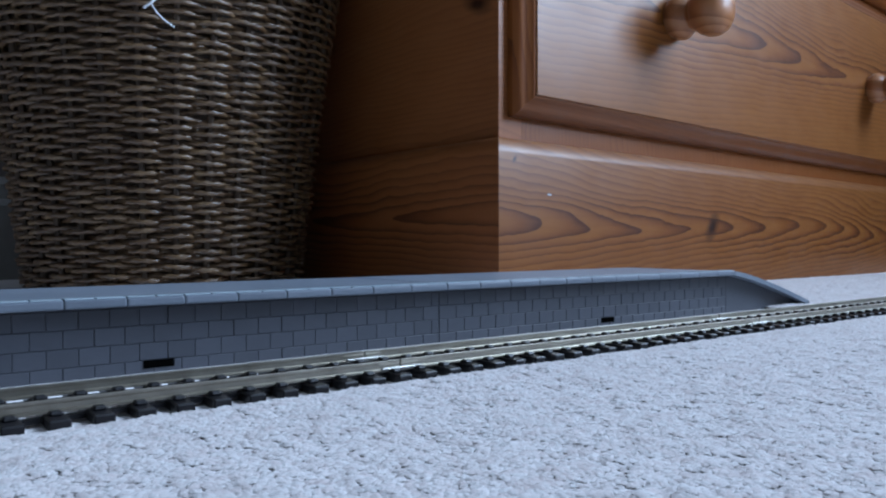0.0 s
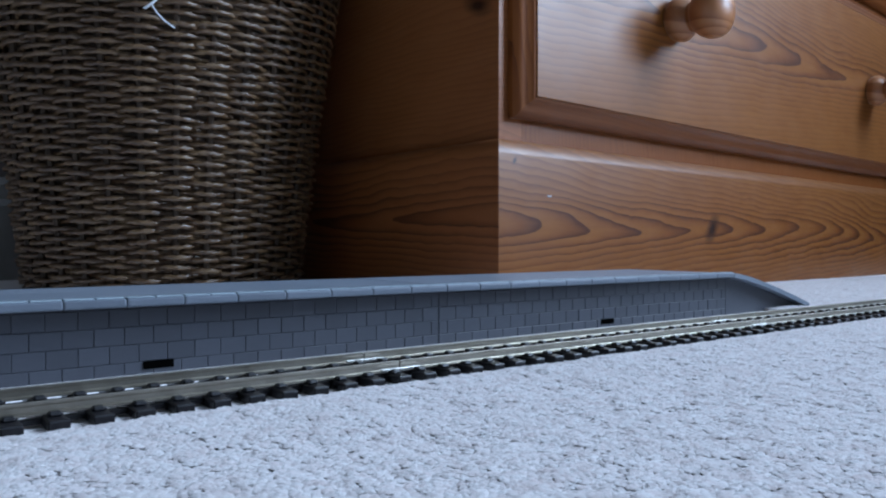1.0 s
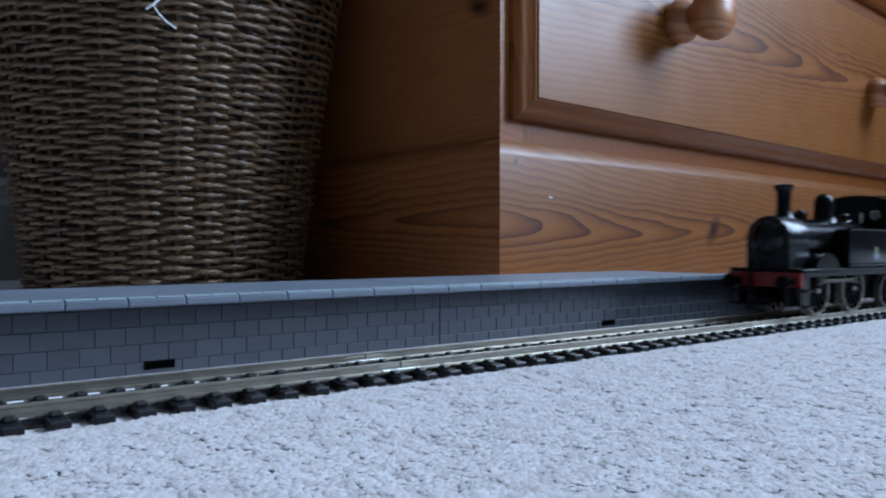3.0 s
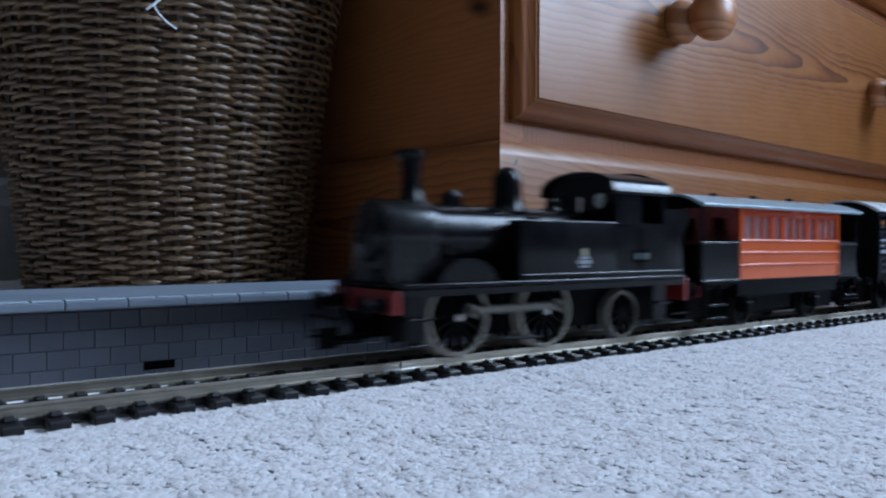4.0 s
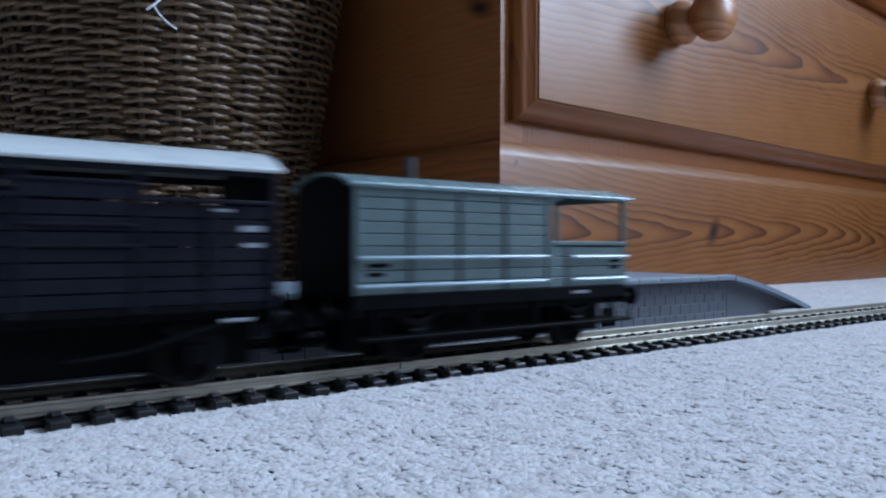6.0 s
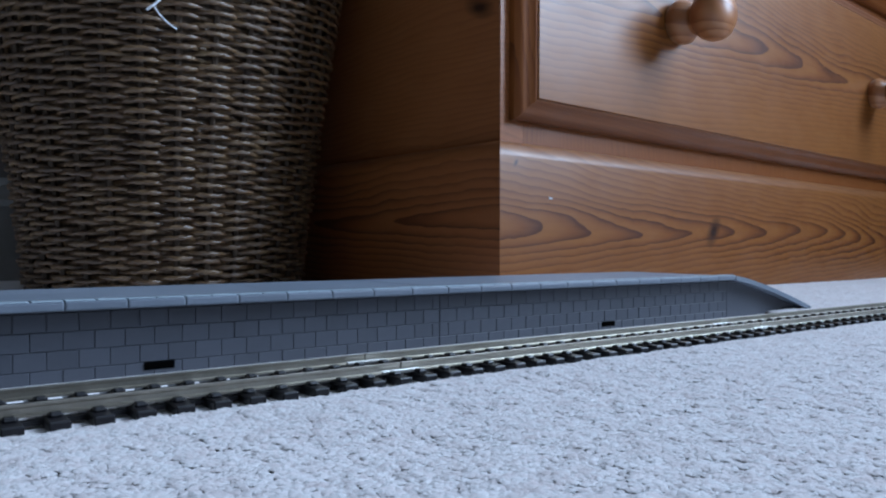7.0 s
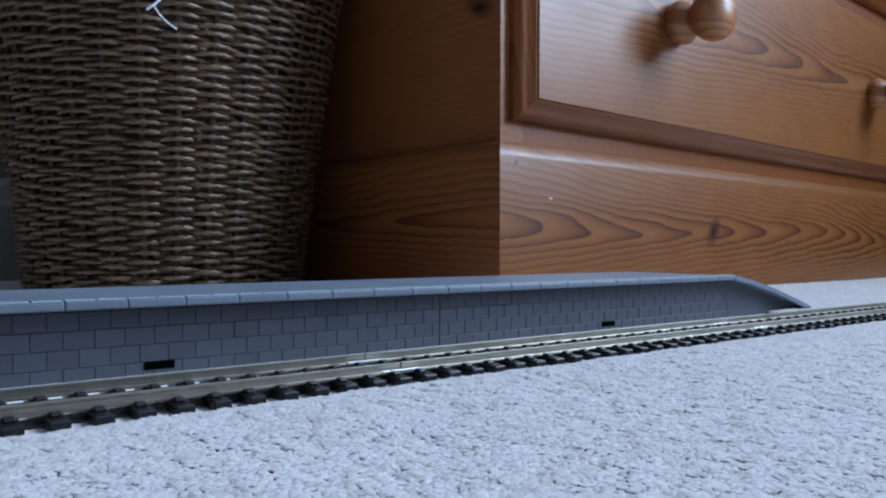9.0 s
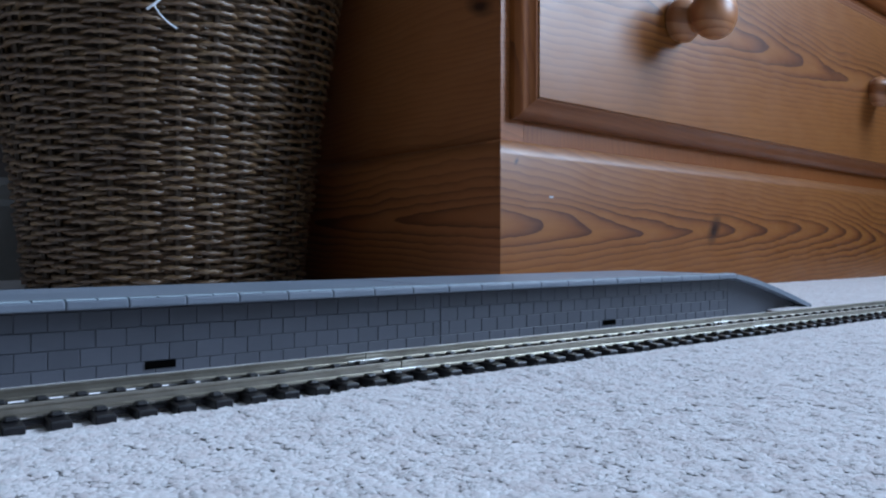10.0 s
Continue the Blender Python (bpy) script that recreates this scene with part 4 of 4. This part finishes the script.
    for i, x in enumerate((94, 104, 116, 130, 142, 154)):
        part("seat_back", box(x, x + 1.2, -12.6, 12.6, 22.4, 40.5, 0.3), M_curtain, v, mm=True)
    # balconies
    for xa, xb_, xe in ((x0, b0, x0), (b1, x1, x1 - 0.8)):
        for s in (-1, 1):
            part("balcony_side", box(xa + 0.05, xb_ - 0.05, *sorted((s * 14.0, s * 14.9)), 22.3, 35.0, 0.15), M_black, v, mm=True)
            part("balcony_rail", tube([(xa, s * 14.6, 35.5), (xb_ - 0.05, s * 14.6, 35.5)], 0.7, 12), M_black, v, mm=True, smooth=True)
            part("floor_edge", tube([(xa, s * 14.9, 22.0), (xb_ - 0.05, s * 14.9, 22.0)], 0.7, 12), M_black, v, mm=True, smooth=True)
            part("balcony_post", box(xe, xe + 0.8, *sorted((s * 14.0, s * 14.8)), 35.9, 49.2), M_black, v, mm=True)
        part("balcony_end", box(xe, xe + 0.8, -13.9, 13.9, 22.3, 35.0, 0.15), M_black, v, mm=True)
        part("end_lintel", prism(arch(14.8, 48.6, 52.4, 14, 0) + [(14.8, 47.6), (-14.8, 47.6)], "x", xe, xe + 0.8), M_black, v, mm=True)
    roof(v, x0 - 1.5, x1 + 1.5, 16.6, 49.0, 53.4, M_roof, 0.8, power=0)
    for x in (93, 121, 149):
        part("roof_vent", lathe([(0, 54.9), (1.2, 54.7), (1.5, 54.1), (1.5, 52.6), (0, 52.6)], "z", (x, 0, 0), 14), M_frame, v, mm=True, smooth=True)
    for s in (-1, 1):
        for x in (x0 - 0.4, x1 - 0.2):
            part("lamp", box(x, x + 0.6, *sorted((s * 11.5, s * 14.0)), 16.5, 20.5, 0.15), M_red, v, mm=True)
    return v


def cattle_wagon():
    v = vehicle("cattle_wagon", 238.5, "dark grey planked model cattle wagon with open sides and white roof", "model wagon")
    x0, x1 = 197.0, 280.2
    running_gear(v, 214, 263, 6.6, x0, x1)
    part("floor_plate", box(x0, x1, -15, 15, 20.8, 22.3), M_frame, v, mm=True)
    for s in (-1, 1):
        yo = sorted((s * 14.0, s * 15.0))
        for i in range(7):
            za, zb = 22.4 + i * 2.95, 22.4 + (i + 1) * 2.95 - 0.22
            for a, b in ((x0 + 1, 230.0), (250.7, x1 - 1)):
                part("plank", box(a, b, *yo, za, zb, 0.3, seg=2), M_wagon, v, mm=True, smooth=True)
            part("door_plank", box(230.4, 250.3, *sorted((s * 14.2, s * 15.2)), za, zb, 0.16), M_wagon, v, mm=True)
        part("door_top", box(230.4, 250.3, *sorted((s * 14.2, s * 15.3)), 43.2, 46.9, 0.25), M_wagon, v, mm=True)
        for z in (46.6, 38.4, 34.4):
            part("door_bar", tube([(230.2, s * 15.4, z), (250.5, s * 15.4, z)], 0.45, 10), M_wagon, v, mm=True, smooth=True)
        for x in (x0 + 0.2, 212.0, 229.4, 250.4, 264.5, x1 - 1.6):
            tall = 49.4 if x in (x0 + 0.2, 229.4, 250.4, x1 - 1.6) else 43.0
            part("upright", box(x, x + 1.5, *sorted((s * 14.2, s * 15.75)), 21.0, tall, 0.2), M_wagon, v, mm=True)
        for a, b in ((x0 + 0.2, 230), (250.5, x1 - 0.2)):
            part("top_rail", box(a, b, *sorted((s * 13.9, s * 15.6)), 43.1, 44.1, 0.42, seg=3), M_wagon, v, mm=True, smooth=True)
        part("slat_bar", box(x0 + 1.5, 229.5, *sorted((s * 14.3, s * 14.8)), 46.1, 46.7), M_wagon, v, mm=True)
        part("cant_rail", box(x0 + 0.2, x1 - 0.2, *sorted((s * 14.2, s * 15.2)), 49.0, 51.4, 0.15), M_wagon, v, mm=True)
        # diagonal braces
        for xa, xb_ in ((202.0, 211.5), (275.5, 266.5)):
            pts = [(xa, 42.8), (xa + (1.6 if xb_ > xa else -1.6), 42.8), (xb_, 34.0), (xb_ - (1.6 if xb_ > xa else -1.6), 34.0)]
            part("brace", prism(pts, "y", *sorted((s * 15.0, s * 15.5))), M_wagon, v, mm=True)
        yp = sorted((s * 15.02, s * 15.1))
        for a, b, z, h in ((198.9, 206.0, 36.6, 1.0), (198.9, 203.5, 34.2, 0.8), (198.9, 208.8, 31.2, 1.5), (209.8 - 1.5, 211.8, 40.6, 1.0), (216.5, 220.5, 40.4, 1.0), (271.8, 276.8, 37.4, 1.3), (272.5, 276.8, 34.0, 1.0), (265.8, 270, 41.5, 0.6)):
            part("printed_bar", box(a, b, *yp, z, z + h), M_print, v, mm=True)
        part("brake_lever", tube([(238, s * 14.6, 12.5), (250, s * 15.0, 13.5), (262, s * 15.6, 16.8), (270, s * 15.6, 18.8)], 0.55, 6), M_frame, v, mm=True)
        part("lever_handle", box(267.5, 274.0, *sorted((s * 15.2, s * 16.3)), 18.4, 19.2, 0.2), M_print, v, "white-tipped brake lever", mm=True)
        for x in (209, 258):
            part("brake_shoe", box(x + 7.5, x + 10, *sorted((s * 8.4, s * 10.4)), 8.5, 15.5, 0.3), M_frame, v, mm=True)
    for x in (x0, x1 - 1.0):
        part("wagon_end", prism(arch(15.0, 50.6, 55.0, 14, 0) + [(15.0, 22.4), (-15.0, 22.4)], "x", x, x + 1.0), M_frame, v, mm=True)
        for y in (-7.0, 7.0):
            part("end_stanchion", box(*((x - 0.9, x - 0.05) if x == x0 else (x + 1.05, x + 1.9)), y - 0.9, y + 0.9, 17.5, 51.5, 0.2), M_frame, v, mm=True)
    roof(v, x0 - 0.9, x1 + 0.9, 15.9, 50.9, 55.9, M_roofwhite, 0.8, power=0)
    return v


def brake_van():
    v = vehicle("brake_van", 347.5, "pale grey-green model goods brake van with open veranda and stovepipe", "model brake van")
    x0, x1, xv = 299.0, 396.5, 362.0
    running_gear(v, 318, 376, 6.6, x0, x1, (17.0, 19.5))
    part("floor_plate", box(x0, x1, -15, 15, 19.6, 20.6), M_frame, v, mm=True)
    for s in (-1, 1):
        yo = sorted((s * 13.8, s * 14.8))
        part("lower_band", box(x0, x1, *sorted((s * 14.0, s * 15.1)), 19.0, 22.6, 0.2), M_frame, v, mm=True)
        n = 9
        for i in range(n):
            za = 22.7 + i * 2.95
            part("plank", box(x0 + 0.6, xv, *yo, za, za + 2.75, 0.14), M_van, v, mm=True)
        for i in range(4):
            za = 22.7 + i * 2.95
            part("plank", box(xv + 1.7, x1 - 1.2, *yo, za, za + 2.75, 0.14), M_van, v, mm=True)
        for x in (x0 + 0.05, 314.8, 330.4, 346.0):
            part("upright", box(x, x + 1.6, *sorted((s * 14.3, s * 15.4)), 22.7, 49.2, 0.2), M_vanrib if x > x0 + 1 else M_van, v, mm=True)
        part("door_post", box(xv, xv + 1.6, *sorted((s * 13.8, s * 15.3)), 22.7, 49.2, 0.2), M_van, v, mm=True)
        part("veranda_post", box(x1 - 1.6, x1 - 0.1, *sorted((s * 13.6, s * 15.0)), 22.7, 49.2, 0.2), M_van, v, mm=True)
        for a, b, z in ((x0, xv - 0.5, 31.6), (x0, xv - 0.5, 24.8), (xv + 9, x1, 24.8), (xv + 9, x1, 31.4)):
            part("handrail", tube([(a + 0.6, s * 16.2, z), (b - 0.6, s * 16.2, z)], 0.5, 8), M_roof, v, "pale grey handrail", mm=True, smooth=True)
        part("veranda_cap", box(xv + 1.6, x1 - 0.1, *sorted((s * 13.6, s * 15.4)), 34.7, 35.9, 0.2), M_van, v, mm=True)
        part("veranda_door_edge", box(xv + 8, xv + 9, *sorted((s * 14.7, s * 15.2)), 22.8, 34.6, 0.15), M_vanrib, v, mm=True)
        part("footboard", box(x0 + 1, x1 + 1, *sorted((s * 12.2, s * 17.0)), 11.6, 12.5, 0.2), M_frame, v, mm=True)
        for x in (305, 336, 358, 390):
            part("footboard_hanger", box(x, x + 1.2, *sorted((s * 13.4, s * 14.2)), 12.5, 19.2), M_frame, v, mm=True)
        for a, b, z, h in ((302.6, 309.0, 29.2, 1.0), (302.6, 307.4, 27.0, 1.0), (389.0, 394.0, 29.6, 0.8), (389.0, 393.0, 27.6, 0.8)):
            part("printed_bar", box(a, b, *sorted((s * 14.82, s * 14.9)), z, z + h), M_frame, v, mm=True)
        part("lamp_bracket", box(372, 379, *sorted((s * 15.0, s * 15.6)), 20.6, 21.4, 0.1), M_print, v, mm=True)
    part("van_end", prism(arch(14.8, 48.9, 51.7, 14, 0) + [(14.8, 20.6), (-14.8, 20.6)], "x", x0 - 0.3, x0 + 0.55), M_frame, v, mm=True)
    part("cabin_end", prism(arch(13.7, 48.9, 51.7, 14, 0) + [(13.7, 20.6), (-13.7, 20.6)], "x", xv - 0.9, xv - 0.05), M_van, v, mm=True)
    part("veranda_end", box(x1 - 0.9, x1 - 0.1, -13.5, 13.5, 20.6, 35.0, 0.15), M_van, v, mm=True)
    part("end_lintel", prism(arch(14.6, 48.9, 51.7, 14, 0) + [(14.6, 48.2), (-14.6, 48.2)], "x", x1 - 0.9, x1 - 0.1), M_van, v, mm=True)
    roof(v, x0 - 1.4, x1 + 1.6, 16.0, 49.2, 52.6, M_roofgreen, 0.8, power=0)
    part("stovepipe", lathe([(0, 58.3), (1.3, 58.3), (1.3, 51.5), (0, 51.5)], "z", (325.0, 0, 0), 16), M_vanrib, v, "dark stovepipe", mm=True, smooth=True)
    return v


# ---------------------------------------------------------------- build
room()
chest_of_drawers()
basket()
tag_thread()
engine, coach_ob, cattle_ob, van_ob = locomotive(), coach(), cattle_wagon(), brake_van()
platforms()
track()
carpet_pile()

# ---------------------------------------------------------------- movement
SPEED_T, SPEED_V = np.array([0.0, 2.7, 4.2, 5.7, 10.0]), np.array([0.199, 0.199, 0.1865, 0.1880, 0.1905])


def travelled(t):
    """Metres from the start."""
    ts = np.linspace(0, t, 400)
    return float(np.sum((np.interp(ts[1:], SPEED_T, SPEED_V) + np.interp(ts[:-1], SPEED_T, SPEED_V)) / 2 * np.diff(ts)))


def front_place(t):
    return 0.1253 + travelled(4.2) - travelled(t)


def pin_angle(t, r):
    return 58.0 + math.degrees((front_place(4.4) - front_place(t)) / (r / 1000))


def motions():
    times = [i / 10 for i in range(101)]
    for ob, slack in ((engine, 0.0), (coach_ob, -0.0012), (cattle_ob, 0.0002), (van_ob, 0.0006)):
        xb = SHIFT[ob.name] / 1000 + slack
        walk(ob, [(t, pose(front_place(t) + xb, YC, 0)) for t in times])
    for ob, x, y, z, r in WHEELS:
        step = 15 if r > 9 else 30
        walk(ob, [(i / step, pose(x / 1000, y / 1000, z / 1000, 0, -pin_angle(i / step, 10.9 if r > 9 else r), 0)) for i in range(10 * step + 1)])
    for ob, x, y, z, c in RODS:
        rows = []
        for i in range(301):
            a = radians(pin_angle(i / 30, 10.9))
            rows.append((i / 30, pose((x + c * math.cos(a)) / 1000, y / 1000, (z + c * math.sin(a)) / 1000)))
        walk(ob, rows)


motions()
